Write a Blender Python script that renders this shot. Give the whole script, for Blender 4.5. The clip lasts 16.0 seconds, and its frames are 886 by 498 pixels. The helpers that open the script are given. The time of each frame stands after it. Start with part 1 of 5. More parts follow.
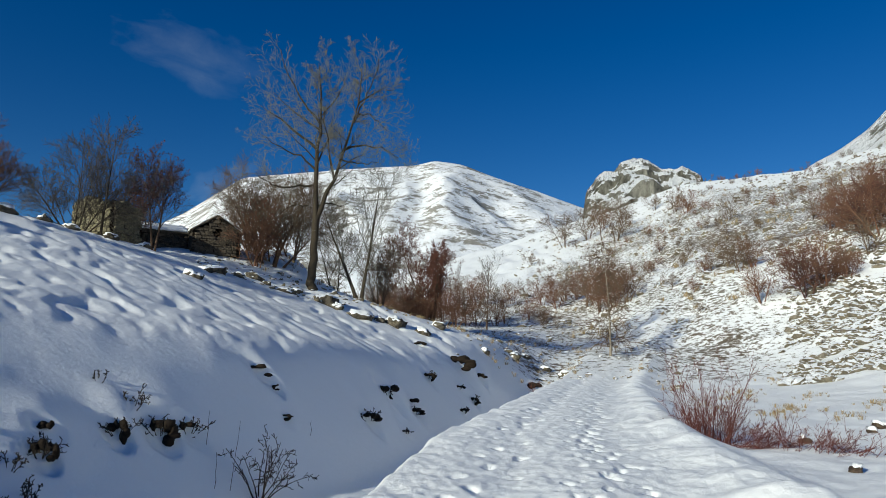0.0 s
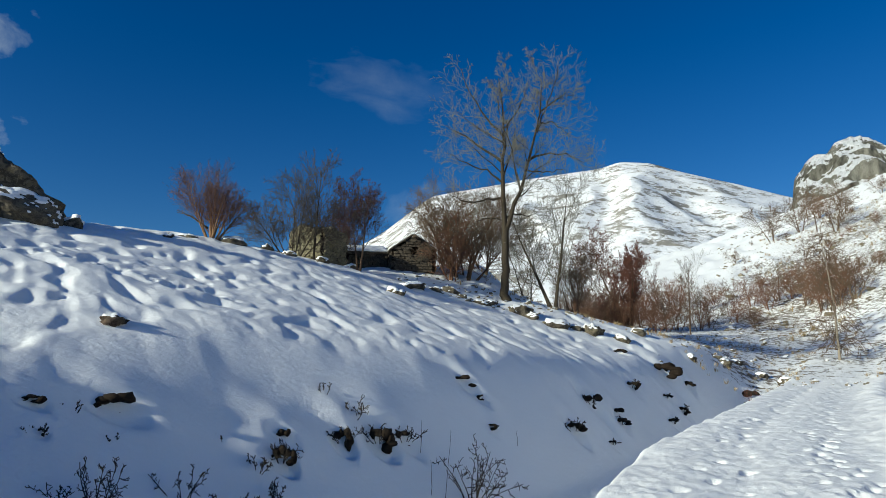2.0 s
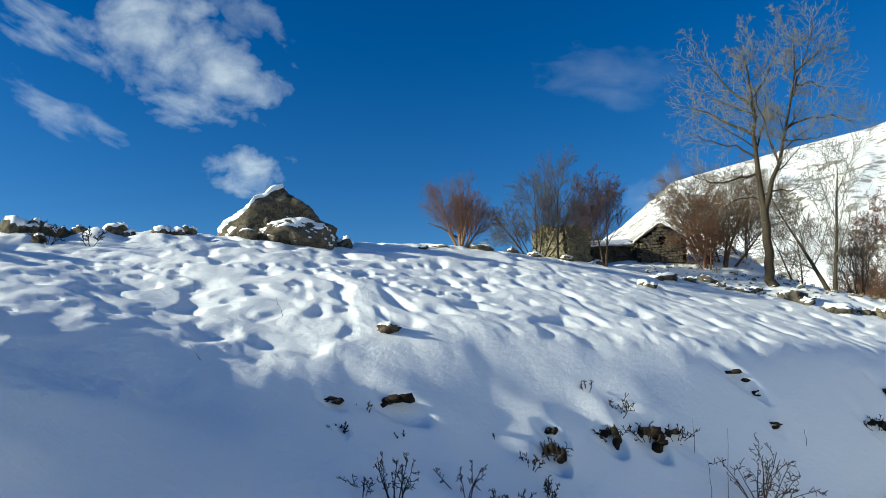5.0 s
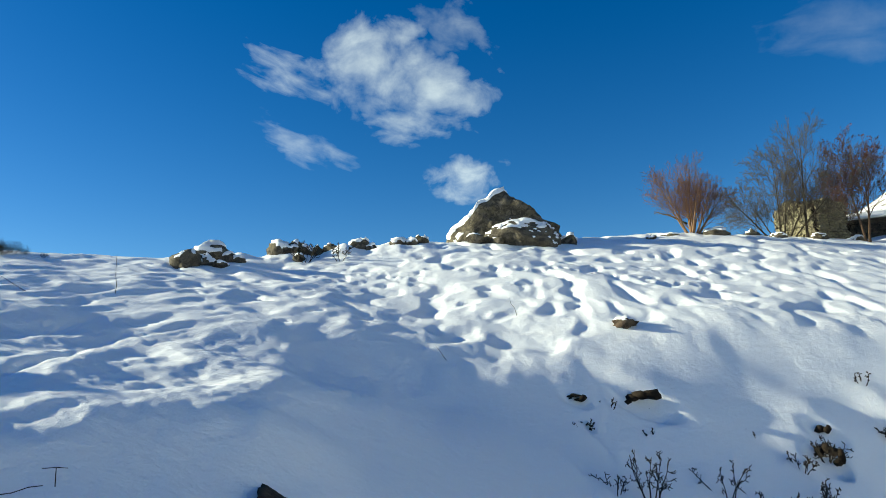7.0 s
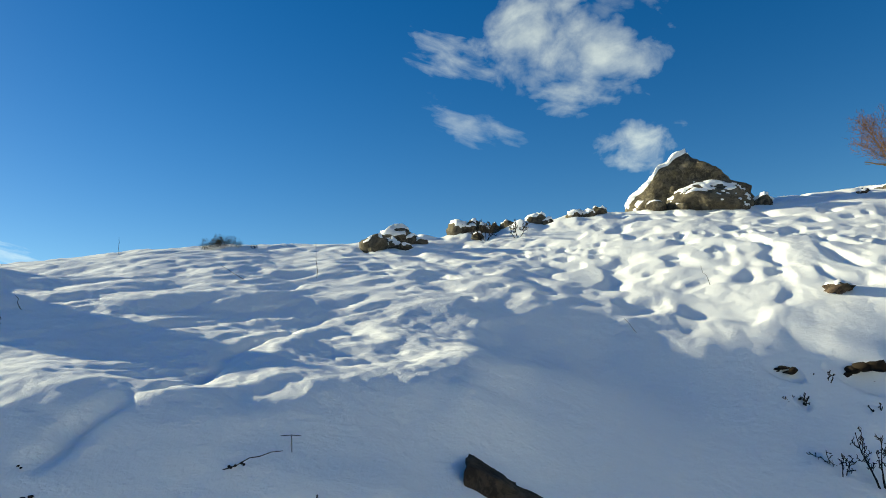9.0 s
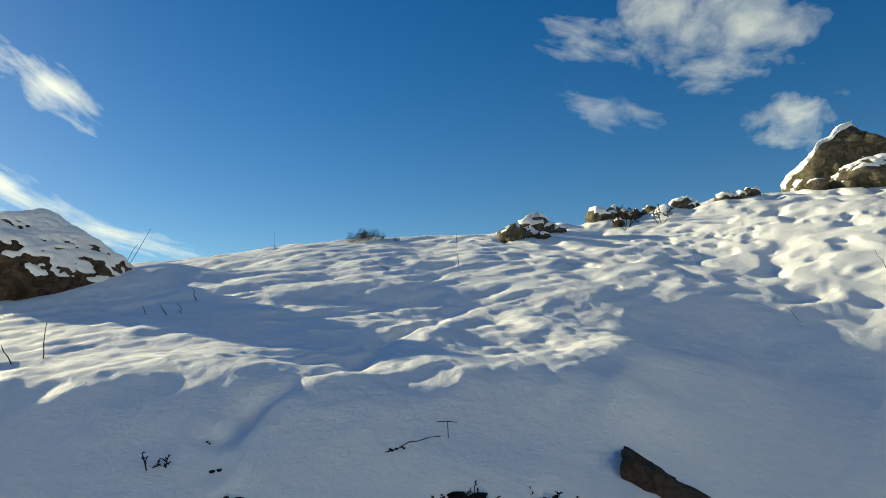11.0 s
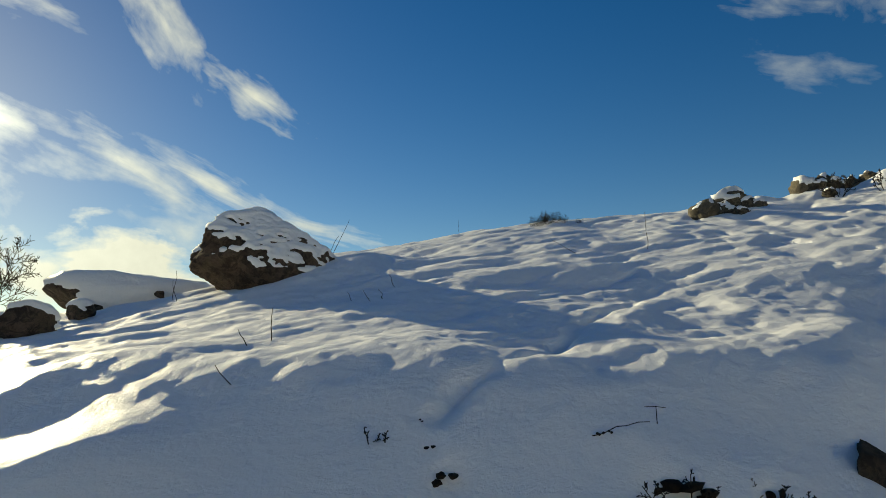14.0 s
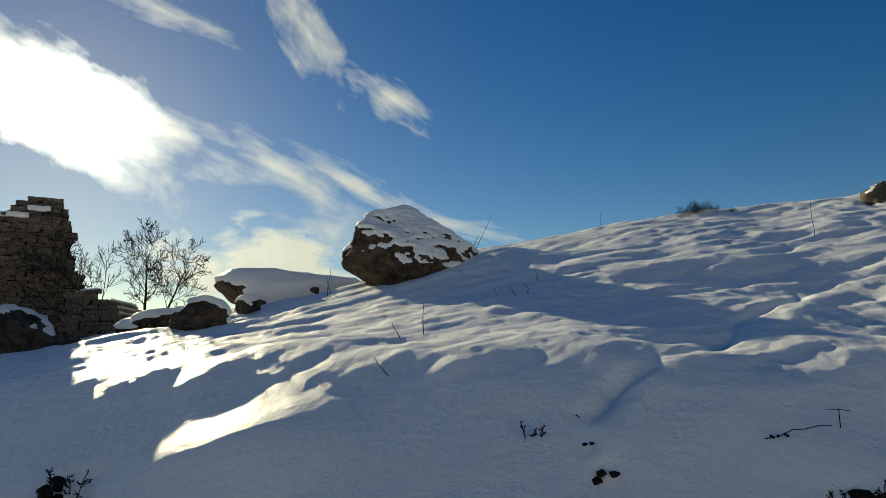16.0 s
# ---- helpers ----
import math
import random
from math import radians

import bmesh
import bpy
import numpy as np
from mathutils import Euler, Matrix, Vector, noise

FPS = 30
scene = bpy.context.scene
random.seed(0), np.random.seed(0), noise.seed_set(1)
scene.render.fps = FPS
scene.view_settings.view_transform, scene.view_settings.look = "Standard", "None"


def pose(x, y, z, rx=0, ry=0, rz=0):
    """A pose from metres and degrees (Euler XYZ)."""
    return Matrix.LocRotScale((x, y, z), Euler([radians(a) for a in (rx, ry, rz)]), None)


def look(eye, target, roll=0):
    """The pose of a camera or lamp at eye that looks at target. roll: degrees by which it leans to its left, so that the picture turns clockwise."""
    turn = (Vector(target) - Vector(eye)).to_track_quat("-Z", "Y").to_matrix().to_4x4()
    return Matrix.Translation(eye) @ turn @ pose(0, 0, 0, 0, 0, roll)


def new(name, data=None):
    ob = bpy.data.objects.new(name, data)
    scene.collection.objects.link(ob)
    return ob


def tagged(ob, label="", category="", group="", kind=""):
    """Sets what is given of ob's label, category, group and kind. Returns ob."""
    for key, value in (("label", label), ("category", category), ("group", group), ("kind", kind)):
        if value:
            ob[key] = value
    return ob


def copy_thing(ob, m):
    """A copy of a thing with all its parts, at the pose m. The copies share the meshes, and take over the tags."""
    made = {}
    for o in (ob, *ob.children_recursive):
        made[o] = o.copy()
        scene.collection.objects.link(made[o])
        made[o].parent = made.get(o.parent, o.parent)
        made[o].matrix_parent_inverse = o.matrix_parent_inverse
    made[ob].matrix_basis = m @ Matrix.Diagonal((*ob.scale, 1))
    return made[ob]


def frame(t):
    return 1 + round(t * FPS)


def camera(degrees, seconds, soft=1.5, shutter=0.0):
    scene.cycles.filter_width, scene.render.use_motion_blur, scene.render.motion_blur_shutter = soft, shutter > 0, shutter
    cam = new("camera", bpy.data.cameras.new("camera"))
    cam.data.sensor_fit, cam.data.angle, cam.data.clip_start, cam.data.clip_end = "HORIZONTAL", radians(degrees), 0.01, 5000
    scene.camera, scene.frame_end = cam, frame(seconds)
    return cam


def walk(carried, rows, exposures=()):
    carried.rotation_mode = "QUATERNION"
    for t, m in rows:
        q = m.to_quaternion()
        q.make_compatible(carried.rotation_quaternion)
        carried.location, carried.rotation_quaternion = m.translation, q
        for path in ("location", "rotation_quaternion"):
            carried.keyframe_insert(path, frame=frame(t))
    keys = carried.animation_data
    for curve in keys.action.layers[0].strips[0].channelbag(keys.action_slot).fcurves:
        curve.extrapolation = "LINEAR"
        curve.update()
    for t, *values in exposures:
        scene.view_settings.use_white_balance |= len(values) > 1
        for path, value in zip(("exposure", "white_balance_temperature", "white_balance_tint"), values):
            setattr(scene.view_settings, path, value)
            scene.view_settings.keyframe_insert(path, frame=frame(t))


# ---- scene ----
LENS, REACH, EYE = 66.0, 0.58, 1.6
# seconds, bearing (degrees to the left of the first view), tilt up, lean to the right
PATH = [
    (0.0, 0.14, 10.09, -0.21), (0.5, 4.58, 10.28, -0.21), (1.0, 9.12, 10.52, 0.03), (1.5, 12.22, 10.76, 0.18),
    (2.0, 16.09, 10.92, 0.56), (2.5, 19.43, 11.07, 0.75), (3.0, 21.01, 11.26, 1.57), (5.5, 40.54, 11.24, 1.81),
    (6.0, 44.57, 11.40, 2.15), (6.5, 50.46, 11.56, 2.65), (7.0, 55.04, 11.75, 2.67), (7.5, 58.93, 11.59, 2.90),
    (8.0, 63.19, 11.14, 3.34), (8.5, 66.45, 10.76, 3.16), (9.0, 69.86, 10.43, 3.08), (9.5, 73.07, 10.27, 2.68),
    (12.0, 86.03, 9.85, 2.25), (12.5, 88.33, 9.60, 2.11), (13.0, 91.03, 9.46, 1.99), (13.5, 93.69, 9.36, 1.86),
    (14.0, 96.44, 9.28, 1.74), (14.5, 99.63, 9.28, 1.64), (15.0, 103.19, 9.23, 1.39), (15.5, 105.77, 9.25, 1.31),
    (16.0, 108.04, 9.11, 0.90),
]
cam = camera(LENS, 16.0, soft=0.8)


def heading(bearing, up=0.0):
    b, u = radians(bearing), radians(up)
    return Vector((-math.sin(b) * math.cos(u), math.cos(b) * math.cos(u), math.sin(u)))


def held(bearing, up, lean):
    """The phone is held at arm's length by somebody who turns on the spot."""
    eye = heading(bearing) * REACH + Vector((0, 0, EYE))
    return look(eye, eye + heading(bearing, up), -lean)


walk(cam, [(t, held(b, u, r)) for t, b, u, r in PATH], [(0.0, 0.10, 6500, -1), (2.5, 0.38, 6600, -4), (5.5, 0.90, 6950, -7), (7.0, 1.05, 7400, -9), (9.0, 1.01, 8500, -9),
                                                        (12.5, 0.67, 10000, -7), (14.5, 0.31, 9600, -6), (16.0, 0.19, 9300, -5)])

# ---- light ----
SUN_BEARING, SUN_UP = 137.8, 18.6
to_sun = heading(SUN_BEARING, SUN_UP)
sun = new("sun", bpy.data.lights.new("sun", "SUN"))
sun.data.energy, sun.data.angle, sun.data.color = 5.0, radians(0.55), (1.0, 0.935, 0.83)
sun.matrix_world = look(to_sun * 50, (0, 0, 0))

world = bpy.data.worlds.new("sky")
scene.world = world
world.use_nodes = True
W = world.node_tree
W.nodes.clear()


def wmath(op, a, b=None, c=None, clamp=False):
    n = W.nodes.new("ShaderNodeMath")
    n.operation, n.use_clamp = op, clamp
    for i, v in enumerate((a, b, c)):
        if v is None:
            continue
        if isinstance(v, (int, float)):
            n.inputs[i].default_value = v
        else:
            W.links.new(v, n.inputs[i])
    return n.outputs[0]


def wdot(a, vec):
    n = W.nodes.new("ShaderNodeVectorMath")
    n.operation = "DOT_PRODUCT"
    W.links.new(a, n.inputs[0])
    n.inputs[1].default_value = vec
    return n.outputs["Value"]


sky = W.nodes.new("ShaderNodeTexSky")
sky.sky_type, sky.sun_disc = "NISHITA", False
sky.sun_elevation, sky.sun_rotation = radians(SUN_UP), radians(-SUN_BEARING)
sky.altitude, sky.air_density, sky.dust_density, sky.ozone_density = 2000, 1.0, 0.5, 1.8
deep = W.nodes.new("ShaderNodeHueSaturation")
deep.inputs["Hue"].default_value, deep.inputs["Saturation"].default_value, deep.inputs["Value"].default_value = 0.516, 1.44, 0.79
W.links.new(sky.outputs[0], deep.inputs["Color"])
direction = W.nodes.new("ShaderNodeTexCoord").outputs["Generated"]

billow = W.nodes.new("ShaderNodeTexNoise")
billow.inputs["Scale"].default_value, billow.inputs["Detail"].default_value = 9.0, 10.0
billow.inputs["Roughness"].default_value, billow.inputs["Distortion"].default_value = 0.6, 0.12
W.links.new(direction, billow.inputs["Vector"])
ragged = wmath("MULTIPLY", wmath("SUBTRACT", billow.outputs["Fac"], 0.5), 3.2)
wisp = W.nodes.new("ShaderNodeTexNoise")
wisp.inputs["Scale"].default_value, wisp.inputs["Detail"].default_value, wisp.inputs["Roughness"].default_value = 26.0, 8.0, 0.65
W.links.new(direction, wisp.inputs["Vector"])
ragged = wmath("ADD", ragged, wmath("MULTIPLY", wmath("SUBTRACT", wisp.outputs["Fac"], 0.5), 2.6))


# bearing, height, half width, half height, slant (degrees), thickness
CLOUDS = [
    (60.6, 26.6, 4.4, 3.9, 10, 0.52), (55.6, 25.4, 5.2, 3.5, -8, 0.52), (57.9, 22.2, 3.2, 1.7, -10, 0.36), (53.4, 29.6, 2.8, 1.9, -20, 0.18), (68.4, 26.0, 4.4, 1.5, -22, 0.36),
    (67.2, 20.8, 3.6, 1.4, -18, 0.28), (52.8, 17.6, 2.8, 2.0, 5, 0.48), (20.6, 23.9, 5.6, 2.4, -8, 0.075), (18.7, 14.5, 3.0, 2.2, 25, 0.12),
    (119.5, 26.0, 2.4, 5.0, 32, 0.75), (112.5, 21.5, 4.4, 1.4, -32, 0.75), (131.5, 26.5, 5.0, 1.3, -12, 0.5), (136.0, 18.6, 9.5, 4.2, -22, 1.1),
    (121.5, 15.2, 8.5, 2.3, -22, 0.85), (114.5, 14.0, 7.0, 1.2, -26, 0.75), (107.0, 10.9, 6.0, 1.1, -14, 0.7), (117.0, 10.5, 4.5, 2.2, -10, 0.5), (121.0, 7.4, 8.0, 3.3, 0, 2.6),
    (128.5, 6.8, 4.5, 2.8, 0, 1.8), (145.0, 22.0, 9.0, 3.5, -25, 0.9),
]
cover = None
for bearing, up, half_w, half_h, slant, thick in CLOUDS:
    c, r, u = heading(bearing, up), heading(bearing - 90), None
    u = r.cross(c)
    a = radians(slant)
    r, u = r * math.cos(a) + u * math.sin(a), u * math.cos(a) - r * math.sin(a)
    xyz = W.nodes.new("ShaderNodeCombineXYZ")
    W.links.new(wdot(direction, r / math.sin(radians(half_w))), xyz.inputs[0])
    W.links.new(wdot(direction, u / math.sin(radians(half_h))), xyz.inputs[1])
    W.links.new(wmath("MULTIPLY", wmath("SUBTRACT", 1.0, wdot(direction, c)), 9.0), xyz.inputs[2])
    far = W.nodes.new("ShaderNodeVectorMath")
    far.operation = "LENGTH"
    W.links.new(xyz.outputs[0], far.inputs[0])
    body = wmath("SUBTRACT", 1.0, far.outputs["Value"])
    drawn = W.nodes.new("ShaderNodeTexNoise")
    drawn.inputs["Scale"].default_value, drawn.inputs["Detail"].default_value = 1.35, 7.0
    drawn.inputs["Roughness"].default_value, drawn.inputs["Distortion"].default_value = 0.52, 0.3
    shift = W.nodes.new("ShaderNodeVectorMath")
    shift.inputs[1].default_value = (bearing * 0.7, up * 1.3, thick)
    W.links.new(xyz.outputs[0], shift.inputs[0])
    W.links.new(shift.outputs[0], drawn.inputs["Vector"])
    torn = wmath("MULTIPLY", wmath("SUBTRACT", drawn.outputs["Fac"], 0.5), 3.8)
    body = wmath("MULTIPLY", wmath("ADD", wmath("MULTIPLY", body, 1.35), wmath("ADD", torn, wmath("MULTIPLY", ragged, 0.28))), thick * 0.62, clamp=True)
    cover = body if cover is None else wmath("MAXIMUM", cover, body)
cover = wmath("MULTIPLY", cover, 0.93)
toward = wmath("MAXIMUM", wdot(direction, to_sun), 0.0)
shine = wmath("ADD", wmath("MULTIPLY", wmath("POWER", toward, 40.0), 5.0), wmath("MULTIPLY", wmath("POWER", toward, 420.0), 60.0))
shade = wmath("ADD", 6.6, wmath("MULTIPLY", ragged, 0.8))
bright = wmath("ADD", shade, shine)
puff = W.nodes.new("ShaderNodeCombineColor")
for i, tone in enumerate((0.90, 0.96, 1.05)):
    W.links.new(wmath("MULTIPLY", bright, tone), puff.inputs[i])
blend = W.nodes.new("ShaderNodeMix")
blend.data_type = "RGBA"
W.links.new(cover, blend.inputs["Factor"])
W.links.new(deep.outputs[0], blend.inputs["A"])
W.links.new(puff.outputs[0], blend.inputs["B"])
back = W.nodes.new("ShaderNodeBackground")
back.inputs["Strength"].default_value = 0.10
W.links.new(blend.outputs["Result"], back.inputs["Color"])
W.links.new(back.outputs[0], W.nodes.new("ShaderNodeOutputWorld").inputs["Surface"])


# ---- materials ----
class Mat:
    """A node material with short ways to noise, ramps and bump."""

    def __init__(self, name, rough=0.7, specular=0.3):
        self.m = bpy.data.materials.new(name)
        self.m.use_nodes = True
        self.t = self.m.node_tree
        self.b = self.t.nodes["Principled BSDF"]
        self.b.inputs["Roughness"].default_value = rough
        self.b.inputs["Specular IOR Level"].default_value = specular
        self.bumped = None
        self.co = self.t.nodes.new("ShaderNodeTexCoord").outputs["Object"]

    def link(self, a, b):
        self.t.links.new(a, b)
        return self

    def stretch(self, sx, sy, sz):
        n = self.t.nodes.new("ShaderNodeMapping")
        n.inputs["Scale"].default_value = (sx, sy, sz)
        self.link(self.co, n.inputs["Vector"])
        return n.outputs[0]

    def noise(self, scale, detail=5.0, rough=0.6, co=None, distort=0.0):
        n = self.t.nodes.new("ShaderNodeTexNoise")
        n.inputs["Scale"].default_value, n.inputs["Detail"].default_value = scale, detail
        n.inputs["Roughness"].default_value, n.inputs["Distortion"].default_value = rough, distort
        self.link(co or self.co, n.inputs["Vector"])
        return n.outputs["Fac"]

    def ramp(self, value, *stops):
        n = self.t.nodes.new("ShaderNodeValToRGB")
        e = n.color_ramp.elements
        while len(e) < len(stops):
            e.new(0.5)
        for el, (p, c) in zip(e, stops):
            el.position = p
            el.color = (c, c, c, 1) if isinstance(c, (int, float)) else (*c, 1)
        self.link(value, n.inputs[0])
        return n.outputs[0]

    def mix(self, fac, a, b, mode="MIX"):
        n = self.t.nodes.new("ShaderNodeMix")
        n.data_type, n.blend_type = "RGBA", mode
        for v, s in ((fac, "Factor"), (a, "A"), (b, "B")):
            if isinstance(v, (int, float)):
                n.inputs[s].default_value = v
            elif isinstance(v, tuple):
                n.inputs[s].default_value = (*v, 1)
            else:
                self.link(v, n.inputs[s])
        return n.outputs["Result"]

    def math(self, op, a, b=0.0, clamp=False):
        n = self.t.nodes.new("ShaderNodeMath")
        n.operation, n.use_clamp = op, clamp
        for i, v in enumerate((a, b)):
            if isinstance(v, (int, float)):
                n.inputs[i].default_value = v
            else:
                self.link(v, n.inputs[i])
        return n.outputs[0]

    def attribute(self, name):
        n = self.t.nodes.new("ShaderNodeAttribute")
        n.attribute_name = name
        return n.outputs["Fac"]

    def lone(self):
        return self.t.nodes.new("ShaderNodeObjectInfo").outputs["Random"]

    def island(self):
        return self.t.nodes.new("ShaderNodeNewGeometry").outputs["Random Per Island"]

    def upward(self):
        n = self.t.nodes.new("ShaderNodeSeparateXYZ")
        self.link(self.t.nodes.new("ShaderNodeNewGeometry").outputs["Normal"], n.inputs[0])
        return n.outputs["Z"]

    def color(self, c):
        if isinstance(c, tuple):
            self.b.inputs["Base Color"].default_value = (*c, 1)
        else:
            self.link(c, self.b.inputs["Base Color"])
        return self

    def bump(self, value, depth, strength=1.0):
        n = self.t.nodes.new("ShaderNodeBump")
        n.inputs["Strength"].default_value, n.inputs["Distance"].default_value = strength, depth
        self.link(value, n.inputs["Height"])
        if self.bumped is not None:
            self.link(self.bumped, n.inputs["Normal"])
        self.bumped = n.outputs[0]
        self.link(self.bumped, self.b.inputs["Normal"])
        return self


def snow_material(name="snow"):
    k = Mat(name, 0.62, 0.25)
    k.color(k.mix(k.noise(0.8, 4), (0.81, 0.835, 0.86), (0.87, 0.88, 0.885)))
    k.bump(k.noise(9, 5, 0.65), 0.03).bump(k.noise(90, 3, 0.7), 0.004)
    return k.m


def land_material():
    """Snow cover, with grass, earth and stones showing through where it is thin."""
    k = Mat("snow_cover", 0.52, 0.42)
    white = k.mix(k.noise(0.5, 4), (0.81, 0.835, 0.86), (0.87, 0.88, 0.885))
    thin = k.math("ADD", k.math("MULTIPLY", k.noise(2.0, 9, 0.74, k.stretch(0.9, 0.9, 1.6), 0.3), 0.72), k.math("MULTIPLY", k.noise(0.06, 6, 0.7), 0.30))
    mask = k.ramp(k.math("ADD", thin, k.math("MULTIPLY", k.math("SUBTRACT", k.attribute("bare"), 1.0), 0.34)), (0.425, 0.0), (0.455, 1.0))
    soil = k.mix(k.ramp(k.noise(2.6, 6), (0.42, 0.0), (0.58, 1.0)), (0.095, 0.072, 0.04), (0.17, 0.155, 0.12))
    soil = k.mix(k.ramp(k.noise(0.11, 3), (0.45, 0.0), (0.62, 0.75)), soil, (0.115, 0.075, 0.038))
    k.color(k.mix(mask, white, soil))
    k.bump(k.noise(2.2, 6, 0.62, k.stretch(1.2, 0.8, 1.0), 0.4), 0.026).bump(k.noise(7, 6, 0.66), 0.017).bump(k.noise(24, 4, 0.7), 0.004).bump(k.noise(80, 3, 0.75), 0.0035)
    return k.m


def rock_material(name, dark, light, moss=None, scale=2.0, dusted=0.0):
    k = Mat(name, 0.85, 0.2)
    c = k.mix(k.ramp(k.noise(scale, 9, 0.72), (0.38, 0.0), (0.62, 1.0)), dark, light)
    c = k.mix(k.ramp(k.noise(scale * 1.7, 8, 0.75, distort=1.2), (0.47, 0.85), (0.53, 0.0)), c, tuple(v * 0.3 for v in dark))
    c = k.mix(k.ramp(k.noise(scale * 7, 5, 0.7), (0.5, 0.0), (0.72, 0.7)), c, tuple(v * 0.45 for v in dark))
    if moss:
        c = k.mix(k.ramp(k.noise(scale * 2.3, 7, 0.7), (0.5, 0.0), (0.62, 0.8)), c, moss)
    c = k.mix(k.math("MULTIPLY", k.lone(), 0.45), c, tuple(v * 0.6 for v in light))
    if dusted:
        lying = k.ramp(k.math("ADD", k.math("MULTIPLY", k.upward(), 0.7), k.math("MULTIPLY", k.noise(2.2, 5, 0.7), 0.6)), (dusted + 0.17, 0.0), (dusted + 0.22, 1.0))
        c = k.mix(lying, c, (0.82, 0.84, 0.88))
    k.color(c).bump(k.noise(scale * 4, 9, 0.72), 0.20 / scale).bump(k.noise(scale * 22, 5, 0.7), 0.03 / scale)
    return k.m


def bark_material(name, dark, light):
    k = Mat(name, 0.9, 0.15)
    k.color(k.mix(k.noise(3, 7, 0.7, k.stretch(4, 4, 1)), dark, light))
    k.bump(k.noise(9, 6, 0.7, k.stretch(5, 5, 1)), 0.03)
    return k.m


def plain_material(name, dark, light, scale=8.0, rough=0.9):
    k = Mat(name, rough, 0.15)
    c = k.mix(k.noise(scale, 5, 0.6), dark, light)
    k.color(k.mix(k.math("MULTIPLY", k.island(), 0.5), c, tuple(0.5 * (a + b) * 0.7 for a, b in zip(dark, light))))
    k.bump(k.noise(scale * 3, 4), 0.01)
    return k.m


def mountain_material():
    k = Mat("mountain_snow", 0.7, 0.15)
    rocky = k.math("ADD", k.math("MULTIPLY", k.noise(0.016, 10, 0.72), 1.0), k.math("MULTIPLY", k.math("SUBTRACT", 0.93, k.upward()), 0.55))
    streak = k.noise(0.034, 10, 0.78, k.stretch(1.6, 0.5, 3.0), 0.6)
    mask = k.ramp(k.math("ADD", k.math("MULTIPLY", rocky, 0.5), k.math("MULTIPLY", streak, 0.5)), (0.525, 0.0), (0.56, 0.9))
    k.color(k.mix(mask, (0.83, 0.85, 0.89), k.mix(k.noise(0.05, 5), (0.13, 0.115, 0.09), (0.27, 0.25, 0.21))))
    k.bump(k.noise(0.06, 9, 0.7), 5.0, 0.7)
    return k.m


def crag_material():
    k = Mat("crag_rock", 0.9, 0.15)
    stone = k.mix(k.ramp(k.noise(0.11, 9, 0.75, k.stretch(1, 1, 0.3)), (0.40, 0.0), (0.60, 1.0)), (0.065, 0.062, 0.05), (0.30, 0.29, 0.25))
    mask = k.ramp(k.math("ADD", k.math("MULTIPLY", k.upward(), 0.62), k.math("MULTIPLY", k.noise(0.09, 9, 0.8), 0.95)), (0.84, 0.0), (0.88, 1.0))
    k.color(k.mix(mask, stone, (0.82, 0.84, 0.88)))
    k.bump(k.noise(0.1, 9, 0.75, k.stretch(1, 1, 0.4)), 9.0, 1.0)
    return k.m


SNOW = snow_material()
LAND = land_material()
ROCK = rock_material("lichened_rock", (0.075, 0.062, 0.045), (0.22, 0.19, 0.145), (0.14, 0.12, 0.07))
ROCK_BROWN = rock_material("brown_rock", (0.06, 0.04, 0.028), (0.19, 0.135, 0.10), (0.12, 0.095, 0.06))
WALLSTONE = rock_material("wall_stone", (0.15, 0.13, 0.085), (0.33, 0.30, 0.21), (0.27, 0.24, 0.11), 3.0)
# the huts' shaded fronts are put into this darker colour; the lit tower keeps WALLSTONE
HUTSTONE_SHADED = rock_material("shaded_hut_stone", (0.05, 0.042, 0.033), (0.15, 0.125, 0.095), None, 3.0)
RUINSTONE = rock_material("dark_wall_stone", (0.24, 0.18, 0.145), (0.44, 0.36, 0.30), None, 3.0)
SCREE = rock_material("scree_stone", (0.16, 0.135, 0.095), (0.34, 0.30, 0.23), (0.22, 0.18, 0.10), 1.0, 0.52)
BARK = bark_material("grey_bark", (0.028, 0.022, 0.015), (0.085, 0.068, 0.048))
BARK_RED = bark_material("brown_bark", (0.055, 0.035, 0.024), (0.15, 0.095, 0.062))
BARK_MID = bark_material("tree_bark", (0.022, 0.018, 0.013), (0.075, 0.06, 0.042))
BARK_PALE = bark_material("pale_birch_bark", (0.12, 0.10, 0.075), (0.34, 0.30, 0.25))
TWIG = bark_material("twig_bark", (0.05, 0.042, 0.034), (0.115, 0.095, 0.075))
TWIG_PALE = bark_material("pale_twig_bark", (0.10, 0.095, 0.08), (0.22, 0.21, 0.18))
TWIG_TAN = bark_material("tan_twig_bark", (0.075, 0.052, 0.036), (0.17, 0.122, 0.085))
TWIG_RED = bark_material("red_twig_bark", (0.06, 0.032, 0.025), (0.12, 0.065, 0.05))
BUSH_RED = bark_material("crimson_twig_bark", (0.085, 0.028, 0.025), (0.19, 0.075, 0.06))
TWIG_DARK = bark_material("dark_twig_bark", (0.015, 0.012, 0.009), (0.05, 0.038, 0.028))
TWIG_ORANGE = bark_material("orange_twig_bark", (0.14, 0.08, 0.045), (0.27, 0.165, 0.095))
TWIG_COPPER = bark_material("copper_twig_bark", (0.10, 0.05, 0.032), (0.21, 0.115, 0.075))
TWIG_SKY = bark_material("black_twig_bark", (0.012, 0.010, 0.008), (0.035, 0.028, 0.021))
LEAF = plain_material("rust_leaf", (0.085, 0.035, 0.026), (0.17, 0.075, 0.052))
EARTH = plain_material("dark_earth", (0.008, 0.006, 0.004), (0.032, 0.022, 0.015), 14)
